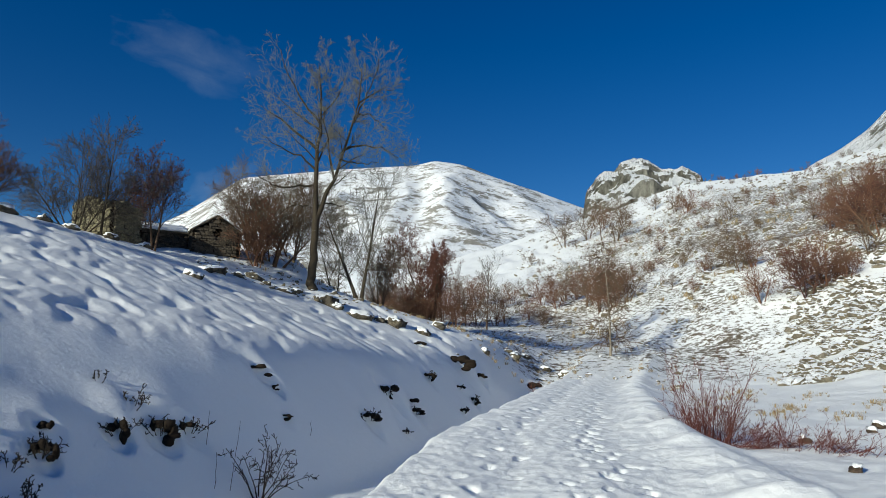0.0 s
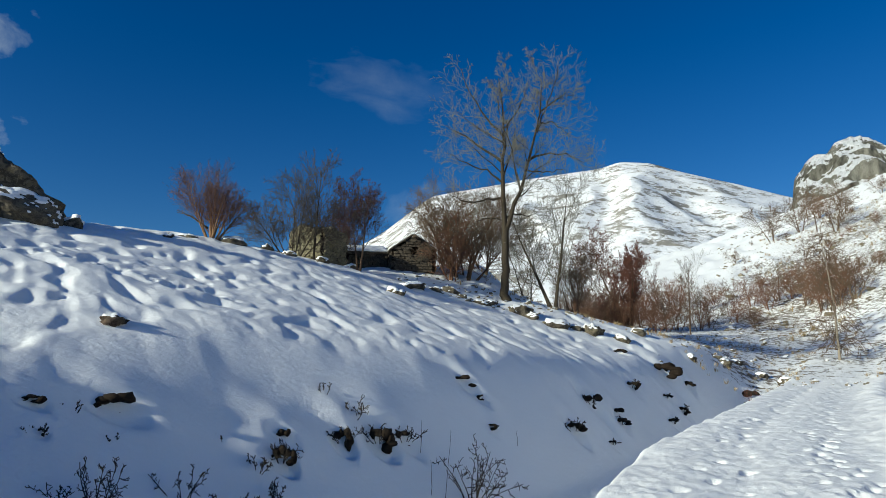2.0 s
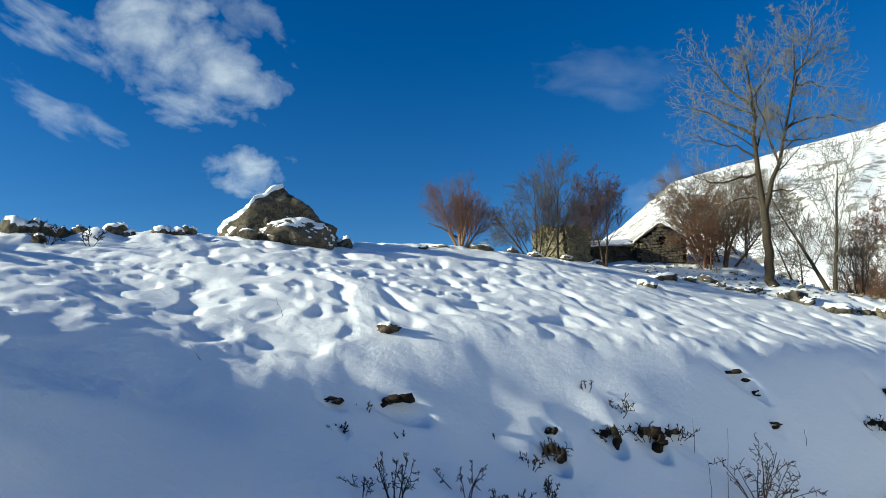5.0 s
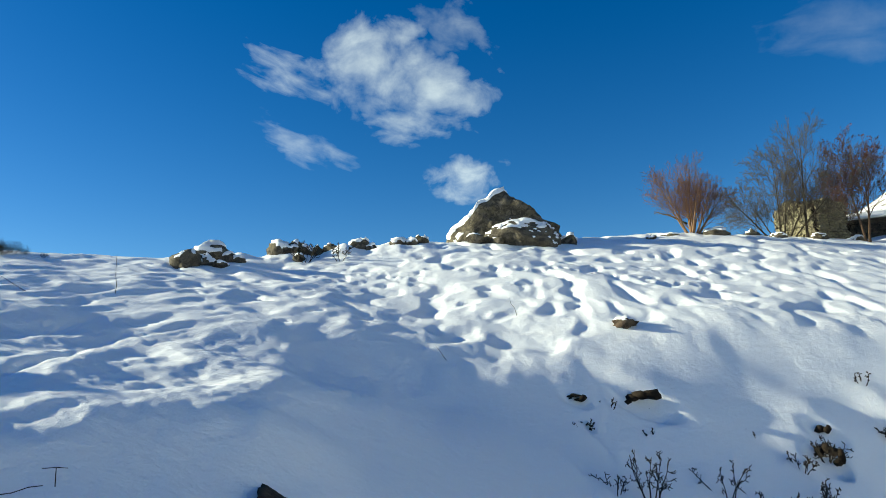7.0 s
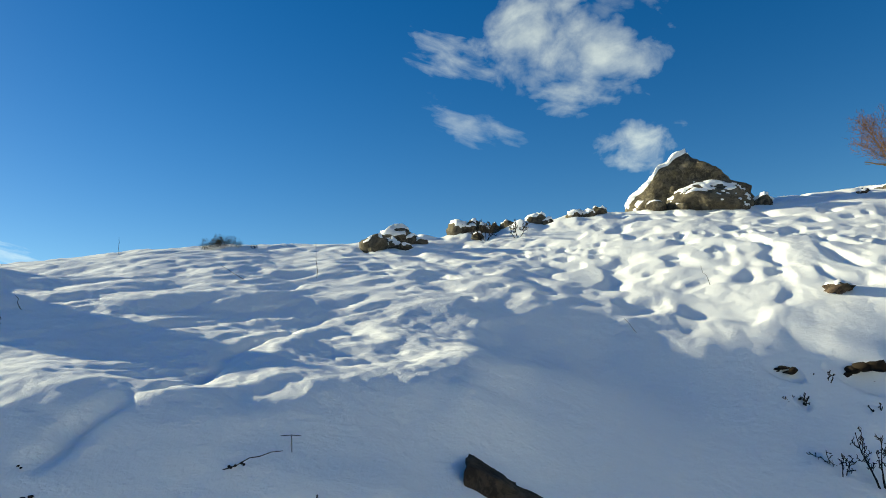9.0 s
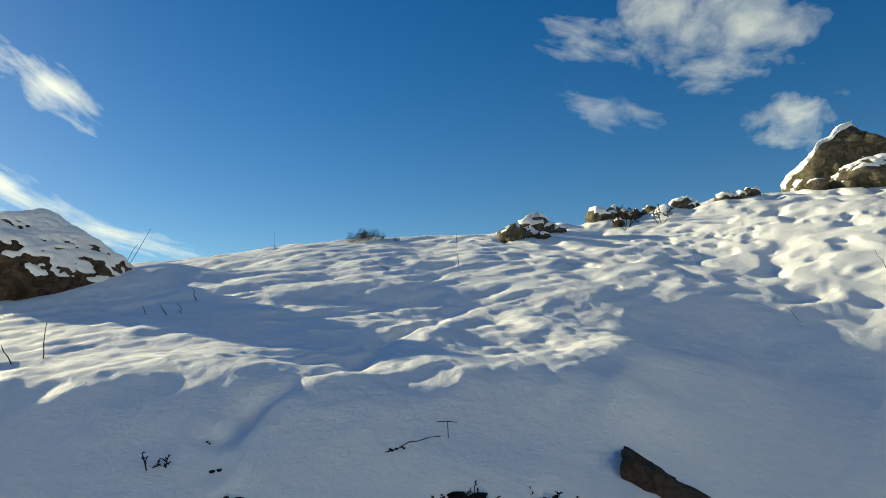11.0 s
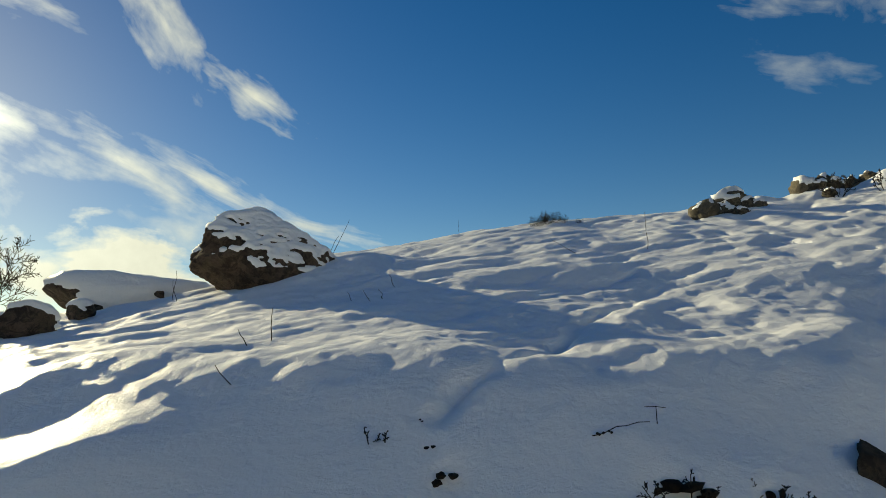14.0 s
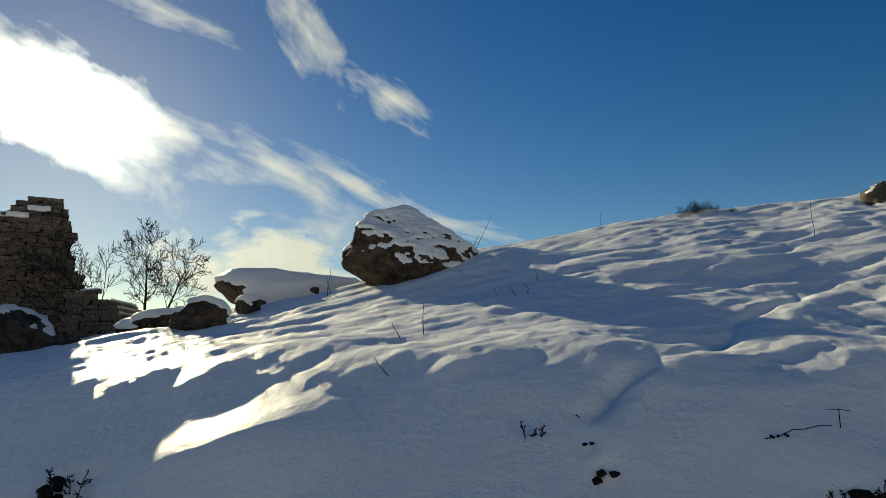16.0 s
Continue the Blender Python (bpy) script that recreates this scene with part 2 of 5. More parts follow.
STRAW = plain_material("dry_stalk", (0.22, 0.16, 0.08), (0.40, 0.31, 0.18))
TIMBER = plain_material("weathered_timber", (0.06, 0.045, 0.032), (0.15, 0.115, 0.08), 5)
MOUNTAIN = mountain_material()
CRAG = crag_material()


# ---- building blocks ----
def mesh_of(name, verts, faces, material, smooth=True):
    me = bpy.data.meshes.new(name)
    me.from_pydata([tuple(v) for v in verts], [], [tuple(f) for f in faces])
    me.materials.append(material)
    if smooth:
        me.polygons.foreach_set("use_smooth", [True] * len(me.polygons))
    me.update()
    return me


def part_mesh(name, me, parent, label=""):
    ob = new(name, me)
    ob.parent = parent
    return tagged(ob, label)


def part(name, bm, material, parent, label="", smooth=True):
    me = bpy.data.meshes.new(name)
    bm.to_mesh(me)
    bm.free()
    me.materials.append(material)
    if smooth:
        me.polygons.foreach_set("use_smooth", [True] * len(me.polygons))
    return part_mesh(name, me, parent, label)


def quad_mesh(name, co, quads, material):
    me = bpy.data.meshes.new(name)
    me.vertices.add(len(co))
    me.vertices.foreach_set("co", np.asarray(co, np.float32).ravel())
    me.loops.add(quads.size)
    me.loops.foreach_set("vertex_index", quads.ravel().astype(np.int32))
    me.polygons.add(len(quads))
    me.polygons.foreach_set("loop_start", np.arange(0, quads.size, 4, dtype=np.int32))
    me.polygons.foreach_set("loop_total", np.full(len(quads), 4, dtype=np.int32))
    me.polygons.foreach_set("use_smooth", np.ones(len(quads), dtype=bool))
    me.materials.append(material)
    me.update(calc_edges=True)
    return me


def grid_mesh(name, X, Y, Z, material, close=False):
    """A sheet over a grid of points; close joins its last column to the first."""
    n, m = X.shape
    idx = np.arange(n * m).reshape(n, m)
    if close:
        idx = np.concatenate([idx, idx[:, :1]], 1)
    quads = np.stack([idx[:-1, :-1], idx[:-1, 1:], idx[1:, 1:], idx[1:, :-1]], -1).reshape(-1, 4)
    return quad_mesh(name, np.stack([X, Y, Z], -1).reshape(-1, 3), quads, material)


def at(bearing, dist, sink=0.0):
    """The place on the ground at that bearing and distance from the turning point."""
    x, y = -math.sin(radians(bearing)) * dist, math.cos(radians(bearing)) * dist
    return Vector((x, y, float(height(x, y)) - sink))



# ---- the lie of the land ----
def ramp(a, b, x):
    t = np.clip((x - a) / (b - a), 0, 1)
    return t * t * (3 - 2 * t)


def bend(x, k):
    """A soft corner: 0 to the left of 0, x to the right of it."""
    return k * np.logaddexp(0, x / k)


def along(y, ys, xs, w=1.6):
    return sum(np.interp(y + o * w, ys, xs) for o in (-1, -0.5, 0, 0.5, 1)) / 5


PERM = np.random.RandomState(7).permutation(512)
PERM = np.concatenate([PERM, PERM])
GRAD = np.random.RandomState(8).rand(512) * 2 * np.pi


def perlin(x, y):
    """Gradient noise, about -0.7 to 0.7."""
    x, y = np.broadcast_arrays(np.asarray(x, float), np.asarray(y, float))
    i, j = np.floor(x).astype(int), np.floor(y).astype(int)
    u, v = x - i, y - j
    fu, fv = u * u * u * (u * (6 * u - 15) + 10), v * v * v * (v * (6 * v - 15) + 10)

    def corner(a, b):
        g = GRAD[PERM[(PERM[(i + a) & 511] + j + b) & 511]]
        return np.cos(g) * (u - a) + np.sin(g) * (v - b)
    top = corner(0, 0) + fu * (corner(1, 0) - corner(0, 0))
    low = corner(0, 1) + fu * (corner(1, 1) - corner(0, 1))
    return top + fv * (low - top)


def fbm(x, y, octaves=4):
    return sum(perlin(x * 2 ** k + 17 * k, y * 2 ** k - 9 * k) / 2 ** k for k in range(octaves))


def toe(y):
    """Foot of the bank on the uphill side of the track."""
    return along(y, (-30, -8, 0, 5, 10, 15, 20, 30, 45, 60, 90), (-3.2, -3.4, -3.7, -4.5, -4.6, -3.7, -2.2, 0.5, 5.6, 10.5, 20))


def track_edge(y):
    return along(y, (-30, 0, 4, 8.5, 15.7, 37, 50, 80), (-3.5, -2.2, -1.7, -1.05, -0.16, 5.1, 9.5, 20), 1.0)


def height(x, y, fine=True):
    """The lie of the land and its snow."""
    x, y = np.broadcast_arrays(np.asarray(x, float), np.asarray(y, float))
    d, bearing = np.hypot(x, y), np.degrees(np.arctan2(-x, y))
    s, e = toe(y) - x, x - track_edge(y)
    # valley floor and track
    floor = ramp(15, 7, bearing)
    z = 0.02 * np.clip(y, -40, 42) + (1 - floor) * 0.085 * bend(np.clip(y, -40, 110) - 42, 4) + floor * 0.15 * (bend(np.clip(y, -40, 140) - 42, 3) - bend(np.clip(y, -40, 140) - 76, 6))
    rim = 5.2 + 0.6 * perlin(0.5 * y, 0 * y + 2) + 0.25 * perlin(1.4 * y, 0 * y)
    field = ramp(-0.1, 1.6, e - rim)
    z = z - (0.15 + 1.7 * ramp(0, 10, y) * ramp(58, 34, y)) * ramp(0.15, -0.9, e) * ramp(-4, 1, -np.abs(e) + 40) - 0.45 * field + 0.045 * bend(np.clip(e, -5, 60) - 9, 2)
    # bank, hillside above it, and the brow
    m = along(y, (-20, -14, -7, 0, 10, 15, 19, 24, 28, 33, 38, 43, 60), (0.120, 0.145, 0.232, 0.280, 0.356, 0.350, 0.356, 0.374, 0.384, 0.374, 0.345, 0.352, 0.35), 1.0)
    mb = np.interp(y, (-14, -9, -5, -1, 2, 5, 10, 14, 20, 26), (0.50, 0.56, 0.62, 0.64, 0.60, 0.60, 0.69, 0.82, 1.10, 1.20))
    crest = along(y, (-10, -5, -1, 0, 2, 3.4, 5, 7, 10, 14, 16, 18, 20, 26, 31), (3.0, 2.7, 2.6, 2.4, 2.7, 3.6, 4.6, 5.5, 5.7, 5.5, 4.6, 3.9, 3.5, 3.2, 3.0), 0.5)
    m2 = np.interp(y, (-16, -8, 0, 5, 9, 15, 22, 40, 50), (0.0, 0.08, 0.13, 0.09, 0.05, 0.03, -0.06, -0.10, -0.18))
    brow = along(y, (-20, -12, -5, 20, 36, 60), (13.5, 15.5, 18.8, 19.0, 20.0, 21), 2.0)
    sl = np.clip(s, -30, 90)
    hill = mb * bend(sl, 0.3) - (mb - m) * bend(sl - crest, 0.32) - (m - m2) * bend(sl - brow, 1.2) - (m2 + 0.1) * bend(sl - 42, 3)
    z = z + hill * (1 - 0.8 * ramp(41, 60, y) * ramp(14, 7, bearing))
    # a shelf along the edge of the bank, the trough above it, and a bowl beyond its end
    z = z + (0.16 * np.exp(-((s - crest - 0.3) / 0.9) ** 2) - 0.15 * np.exp(-((s - 6.9) / 1.1) ** 2) * ramp(-1.0, 0.5, y)) * ramp(-8, -4, y) * ramp(4.6, 3.2, y)
    z = z + 0.22 * np.exp(-((s - 1.6) / 0.55) ** 2 - ((y + 3.3) / 0.9) ** 2)
    z = z + 0.15 * np.exp(-((x + 6.75) / 0.5) ** 2 - ((y - 2.8) / 0.6) ** 2)
    z = z - 0.38 * np.exp(-((s - 5.2) / 1.6) ** 2 - ((y - 6.3) / 1.8) ** 2)
    # slope across the valley and its shoulder
    top = along(bearing, (-80, -45, -33, -28, -21, -13, -8, -3, 4, 12, 20), (12, 15, 16, 15.0, 15.3, 13.2, 12.2, 10.5, 8, 4, 0), 1.5)
    start = along(bearing, (-80, -40, -30, -20, -10, 5, 20), (34, 40, 46, 62, 80, 95, 110), 2)
    k = (300 * np.tan(np.radians(top)) + 1.6 - np.clip(0.02 * 300 * np.cos(np.radians(bearing)) + 4, 0, 9)) / (300 - start) * ramp(20, 8, bearing)
    z = z + k * bend(d - start, 4) - k * 1.25 * bend(d - 300, 10)
    z = np.where(d > 700, z + (-30 - z) * ramp(700, 1500, d), z)
    if not fine:
        return z
    # relief of the snow
    left = ramp(0.3, 2.6, s) * (0.16 + 0.84 * ramp(crest - 1.1, crest + 0.5, s))
    near = ramp(120, 40, d)
    warp = 0.7 * perlin(0.22 * x, 0.22 * y)
    a, b = 0.72 * (0.72 * y - 0.69 * x) + 0.3 * warp, 0.72 * x + 0.69 * y + warp
    fade = 0.55 + 0.9 * perlin(0.13 * x + 9, 0.17 * y)
    up = ramp(7, 13, s)
    drift = ramp(9, 1, y)
    la = -0.69 * x + 0.72 * y + 0.4 * perlin(0.5 * x, 0.5 * y)
    lb = 0.72 * x + 0.69 * y + 0.8 * perlin(0.3 * x + 2, 0.3 * y) + 0.22 * perlin(0.9 * x, 0.9 * y + 5)
    some = np.clip(0.55 + 1.1 * perlin(0.21 * x - 3, 0.24 * y), 0.1, 1.2)
    ripples = (0.08 * perlin(0.2 * la, 0.45 * lb) + some * 0.085 * perlin(0.36 * la + 7, 1.2 * lb) - some * 0.08 * np.abs(perlin(0.3 * la + 3, 1.05 * lb)) + (0.3 + 0.7 * fade) * 0.045 * perlin(0.6 * la, 2.4 * lb)
               - (0.2 + 0.6 * fade) * 0.03 * np.abs(perlin(0.5 * la + 5, 2.9 * lb)) + (0.3 + 0.7 * fade) * 0.016 * perlin(1.0 * la, 5.0 * lb) + 0.010 * perlin(2.6 * x, 3.0 * y) + 0.009 * perlin(4.6 * x, 5.2 * y) + 0.005 * perlin(10 * x, 10 * y))
    lumps = (0.11 - 0.04 * up) * perlin(0.36 * a, 0.42 * b) + (0.10 - 0.03 * up) * perlin(0.8 * a + 3, 0.9 * b) + (0.3 + 0.7 * fade) * 0.07 * perlin(1.5 * a, 1.5 * b) + (0.3 + 0.7 * fade) * 0.02 * perlin(3.1 * a, 3.2 * b) + 0.015 * perlin(2.1 * x, 2.3 * y) + 0.009 * perlin(4.6 * x, 5.0 * y)
    cups = np.clip(perlin(0.80 * x + 3, 0.9 * y) - 0.05, 0, 1) + 0.55 * np.clip(perlin(1.5 * x + 3, 1.7 * y) - 0.06, 0, 1)
    calm = ramp(crest - 0.6, crest + 0.9, s) * ramp(5, 10, y)
    pits = np.clip(perlin(1.2 * a + 13, 1.25 * b) - 0.06, 0, 1) + 0.25 * np.clip(perlin(2.4 * a + 3, 2.6 * b + 8) - 0.08, 0, 1)
    lumps = lumps * (1 - 0.45 * calm) - (0.36 - 0.29 * calm) * cups * (0.12 + 0.88 * up) - 0.30 * calm * pits
    lumps = lumps + drift * (1.5 * ripples - 0.07 * cups * up - 0.11 * pits - lumps)
    soft = 0.22 * perlin(0.28 * x + 5, 0.28 * y) + 0.05 * perlin(0.9 * x, 0.9 * y)
    z = z + near * (left * (lumps + 0.4 * soft) + (1 - left) * ramp(-1, 2, s) * 0.5 * soft)
    z = z + 0.30 * np.exp(-((d - 24.2 - 0.6 * perlin(0.3 * bearing, 0 * x)) / 0.9) ** 2) * ramp(54.5, 58, bearing) * ramp(77.5, 74, bearing) * np.clip(0.6 + 1.3 * perlin(0.45 * bearing, 0 * x + 3), 0.1, 1.3)
    gully = np.interp(x, (-11.4, -9.5, -8.6, -8.1, -7.0, -6.5, -5.6), (2.15, 1.1, 0.7, 0.45, 0.15, -0.3, -0.75))
    gully = gully + 0.25 * perlin(1.1 * x, 0 * x + 4) + 0.1 * perlin(3.1 * x, 0 * x)
    z = z + 0.36 * np.exp(-((x + 14.4) / 1.6) ** 2 - ((y + 3.8) / 1.2) ** 2)
    z = z - 0.13 * np.clip(0.5 + 1.6 * perlin(1.9 * x, y), 0, 1.2) * np.exp(-((y - gully) / 0.11) ** 2) * ramp(-11.4, -9, x) * ramp(-5.0, -6.0, x)
    lane = ramp(-0.3, 0.5, e) * ramp(6.0, 5.0, e)
    z = z + near * lane * (0.03 * perlin(1.6 * x, 1.1 * y) + 0.03 * perlin(3.8 * x, 3.2 * y) + 0.02 * perlin(8.0 * x, 7.0 * y) - 0.05 * np.exp(-((e - 1.7) / 0.45) ** 2) - 0.05 * np.exp(-((e - 3.6) / 0.5) ** 2)
                           + 0.26 * (0.6 + 0.9 * perlin(0.8 * y, 0.6 * e)) * np.exp(-((e - rim + 0.3) / 0.6) ** 2))
    z = z + near * ramp(-1.0, 0.3, e) * ramp(0.9, 0.2, e) * 0.10 * perlin(0.9 * x, 1.3 * y)
    z = z + near * field * (0.10 * perlin(0.45 * x, 0.55 * y) + 0.04 * perlin(1.7 * x, 1.9 * y))
    rough = ramp(start * 0.8, start * 1.3, d) * ramp(15, 5, bearing)
    z = z + rough * (1.6 * perlin(0.05 * x, 0.05 * y) + 0.7 * perlin(0.16 * x, 0.16 * y) + 0.3 * perlin(0.5 * x, 0.5 * y))
    return z



# ---- the land ----
# bare gaps in the snow of the bank: bearing, distance, width, height, stems of heath
GAPS = ((28.4, 14.48, 0.5, 0.35, 0), (28.5, 13.86, 0.45, 0.45, 6), (24.0, 15.44, 0.42, 0.5, 5), (21.2, 16.13, 0.66, 0.55, 5), (19.2, 16.69, 0.66, 0.4, 4), (14.3, 20.46, 0.95, 0.40, 0), (13.1, 20.36, 0.3, 0.2, 0), (12.4, 19.56, 0.38, 0.17, 0), (5.9, 23.72, 0.74, 0.49, 3),
        (4.4, 26.95, 1.2, 0.6, 3), (2.5, 28.39, 0.55, 0.45, 0), (2.3, 27.85, 0.66, 0.37, 2), (-1.1, 37.77, 1.9, 0.9, 0), (1.3, 32.55, 0.76, 0.4, 2), (-3.0, 39.26, 0.6, 0.6, 0), (2.0, 36.8, 0.7, 0.34, 0), (-7.4, 45.33, 1.3, 1.1, 0),
        (-1.3, 35.42, 0.7, 0.3, 3), (-2.4, 35.76, 0.55, 0.43, 2), (-1.6, 33.31, 0.66, 0.38, 2), (3.1, 25.45, 0.55, 0.18, 2), (40.2, 13.4, 0.9, 0.42, 0), (45.4, 12.8, 0.4, 0.2, 0), (44.6, 12.08, 0.15, 0.12, 3),
        (96.7, 5.22, 0.19, 0.14, 0), (97.7, 5.48, 0.11, 0.05, 0), (80.3, 5.30, 0.42, 0.2, 3), (134.0, 6.8, 0.38, 0.24, 4), (98.6, 5.74, 0.07, 0.03, 0), (74.4, 5.55, 0.13, 0.16, 3), (101.4, 17.29, 0.35, 0.14, 0))


def build_ground():
    fine = np.arange(-46, 150.01, 0.18)
    coarse = np.arange(151.5, 312.5, 1.5)
    bearings = np.radians(np.concatenate([fine, coarse]))
    radii = np.concatenate([[0.01], np.arange(0.1, 2.79, 0.07), np.exp(np.arange(math.log(2.8), math.log(62), 0.0062)), np.exp(np.arange(math.log(62.5), math.log(4200), 0.02))])
    R, B = np.meshgrid(radii, bearings, indexing="ij")
    X, Y = -np.sin(B) * R, np.cos(B) * R
    Z = height(X, Y)
    # footprints and paw marks along the track, and a trail up the snowy slope
    rng = np.random.RandomState(3)
    marks = []
    for lane, step, size, deep in ((1.6, 0.8, 0.11, 0.06), (3.1, 0.7, 0.10, 0.055), (3.3, 0.9, 0.10, 0.05), (2.6, 1.6, 0.10, 0.04), (0.9, 2.0, 0.11, 0.04), (2.9, 0.5, 0.06, 0.03)):
        y, side = 6.0 + rng.rand(), 1
        while y < 46:
            side = -side
            marks.append((float(track_edge(y)) + lane + side * 0.13 + rng.normal(0, 0.12), y, size * rng.uniform(0.8, 1.2), deep * rng.uniform(0.6, 1.2)))
            y += step * rng.uniform(0.7, 1.3)
    for k in range(60):
        marks.append((-11.0 - 0.17 * k + 0.25 * math.sin(k), 17 - 0.04 * k * k * 0.1 + 0.12 * (k % 2), 0.10, 0.05))
    for k in range(70):
        marks.append((-12.0 - 9 * rng.rand(), 4 + 16 * rng.rand(), rng.uniform(0.1, 0.2), rng.uniform(0.03, 0.08)))
    for x, y, size, deep in marks:
        r, b = math.hypot(x, y), math.degrees(math.atan2(-x, y))
        i0, i1 = np.searchsorted(radii, (r - 0.6, r + 0.6))
        w = math.degrees(0.6 / r)
        j0, j1 = np.searchsorted(fine, (b - w, b + w))
        xs, ys = X[i0:i1, j0:j1], Y[i0:i1, j0:j1]
        a, dx, dy = rng.normal(0.25, 0.35), xs - x, ys - y
        q = ((dx * math.cos(a) - dy * math.sin(a)) / (0.8 * size)) ** 2 + ((dx * math.sin(a) + dy * math.cos(a)) / (size * 1.35)) ** 2
        Z[i0:i1, j0:j1] -= 1.9 * deep * np.exp(-q ** 3)
    # hollows round the bare gaps of the bank, each under a bulge of snow
    for b, d, w, h, tw in GAPS:
        i0, i1 = np.searchsorted(radii, (d - 1.6, d + 2.0))
        a = math.degrees(1.6 / d)
        j0, j1 = np.searchsorted(fine, (b - a, b + a))
        u = np.radians(fine[j0:j1] - b)[None, :] * d + 0 * R[i0:i1, j0:j1]
        v = R[i0:i1, j0:j1] - d
        dent = np.exp(-((u / (0.55 * w + 0.04)) ** 2 + ((v + 0.25 * h) / (0.45 * h + 0.08)) ** 2) ** 2)
        bulge = np.exp(-((u / (0.85 * w + 0.1)) ** 2 + ((v - 0.75 * h - 0.15) / (0.7 * h + 0.15)) ** 2))
        Z[i0:i1, j0:j1] += (0.22 * bulge - 0.42 * dent) * min(h, 0.6)
    me = grid_mesh("ground", X, Y, Z, LAND, close=True)
    deg = np.degrees(B)
    deg = np.where(deg > 180, deg - 360, deg)
    s, e = toe(Y) - X, X - track_edge(Y)
    start = np.interp(deg, (-80, -40, -30, -20, -10, 5, 20), (34, 40, 46, 62, 80, 95, 110))
    bare = ramp(0.50, 1.10, R / start) * ramp(9, -4, deg) * (0.76 + 0.06 * ramp(-12, -26, deg)) * (1 - 0.1 * ramp(105, 65, R)) * ramp(330, 150, R * (1 + 0.6 * ramp(-14, -6, deg)))
    bare = np.maximum(bare, 0.73 * ramp(38, 50, R) * ramp(16, 6, deg) * ramp(150, 100, R))
    bare = np.maximum(bare, 0.40 * ramp(7, 10, e) * ramp(14, 24, R))
    bare = np.maximum(bare, 0.35 * ramp(320, 250, R) * ramp(90, 200, R) * ramp(9, 0, deg))
    bare = bare * (1 - 0.2 * ramp(-20, -27, deg) * ramp(95, 70, R))
    a = me.attributes.new("bare", "FLOAT", "POINT")
    a.data.foreach_set("value", bare.astype(np.float32).ravel())
    return tagged(new("ground", me), "snow-covered hillside, bank, track and valley floor", "ground", kind="structure")


build_ground()


def build_mountain(name, label, bearings, ups, dist, depth, rough, material, cells=(260, 90), seed=0, foot=0.0):
    """A far range whose ridge is seen at the given heights (degrees) over its bearings."""
    b = np.linspace(bearings[0], bearings[-1], cells[0])
    bearings, ups = bearings[::-1], ups[::-1]
    up = sum(np.interp(b + o, bearings, ups) for o in (-0.35, 0, 0.35)) / 3
    v = np.concatenate([np.linspace(0, 1, cells[1]), np.linspace(1.05, 1.4, 10)])
    V, B = np.meshgrid(v, b, indexing="ij")
    D = dist - depth * (1 - V)
    X, Y = -np.sin(np.radians(B)) * D, np.cos(np.radians(B)) * D
    ridge = dist * np.tan(np.radians(up))[None, :] * np.ones_like(V)
    face = np.where(V <= 1, np.clip(V, 0, 1) ** 0.9, 1 - (V - 1) * 1.3)
    Z = foot + (ridge - foot) * face
    n = rough / 90.0
    gully = np.abs(perlin(X * 0.006 + seed, Y * 0.0018)) + 0.5 * np.abs(perlin(X * 0.014 - seed, Y * 0.005))
    Z = Z - n * 90 * gully * np.clip(4 * V * (1 - np.clip(V, 0, 1)), 0, 1) + n * 16 * fbm(X * 0.012 + seed, Y * 0.012, 5) * (0.25 + 0.75 * np.clip(4 * V * (1.02 - np.clip(V, 0, 1)), 0, 1))
    return tagged(new(name, grid_mesh(name, X, Y, Z, material)), label, "mountain", kind="structure")


build_mountain("backdrop_mountain", "high snow-covered mountain with bare rocky ribs",
               (34, 26, 21.4, 19, 17, 13, 9, 4, 2.4, 0.9, -1.5, -3, -5, -8, -10.6, -14, -18), (6, 9.6, 12.2, 14.0, 15.4, 16.0, 16.6, 17.0, 17.1, 17.5, 17.2, 16.6, 15.9, 14.8, 13.8, 12.5, 11), 1500, 900, 34, MOUNTAIN, (320, 120), 3.0, 60)
build_mountain("backdrop_slope", "steep snowy mountainside with rock outcrops",
               (-24, -27, -29, -31, -33, -34.5, -38, -46, -56), (10, 13.5, 15.2, 16.0, 17.2, 18.6, 21, 23, 20), 620, 250, 24, CRAG, (160, 70), 9.0, 40)


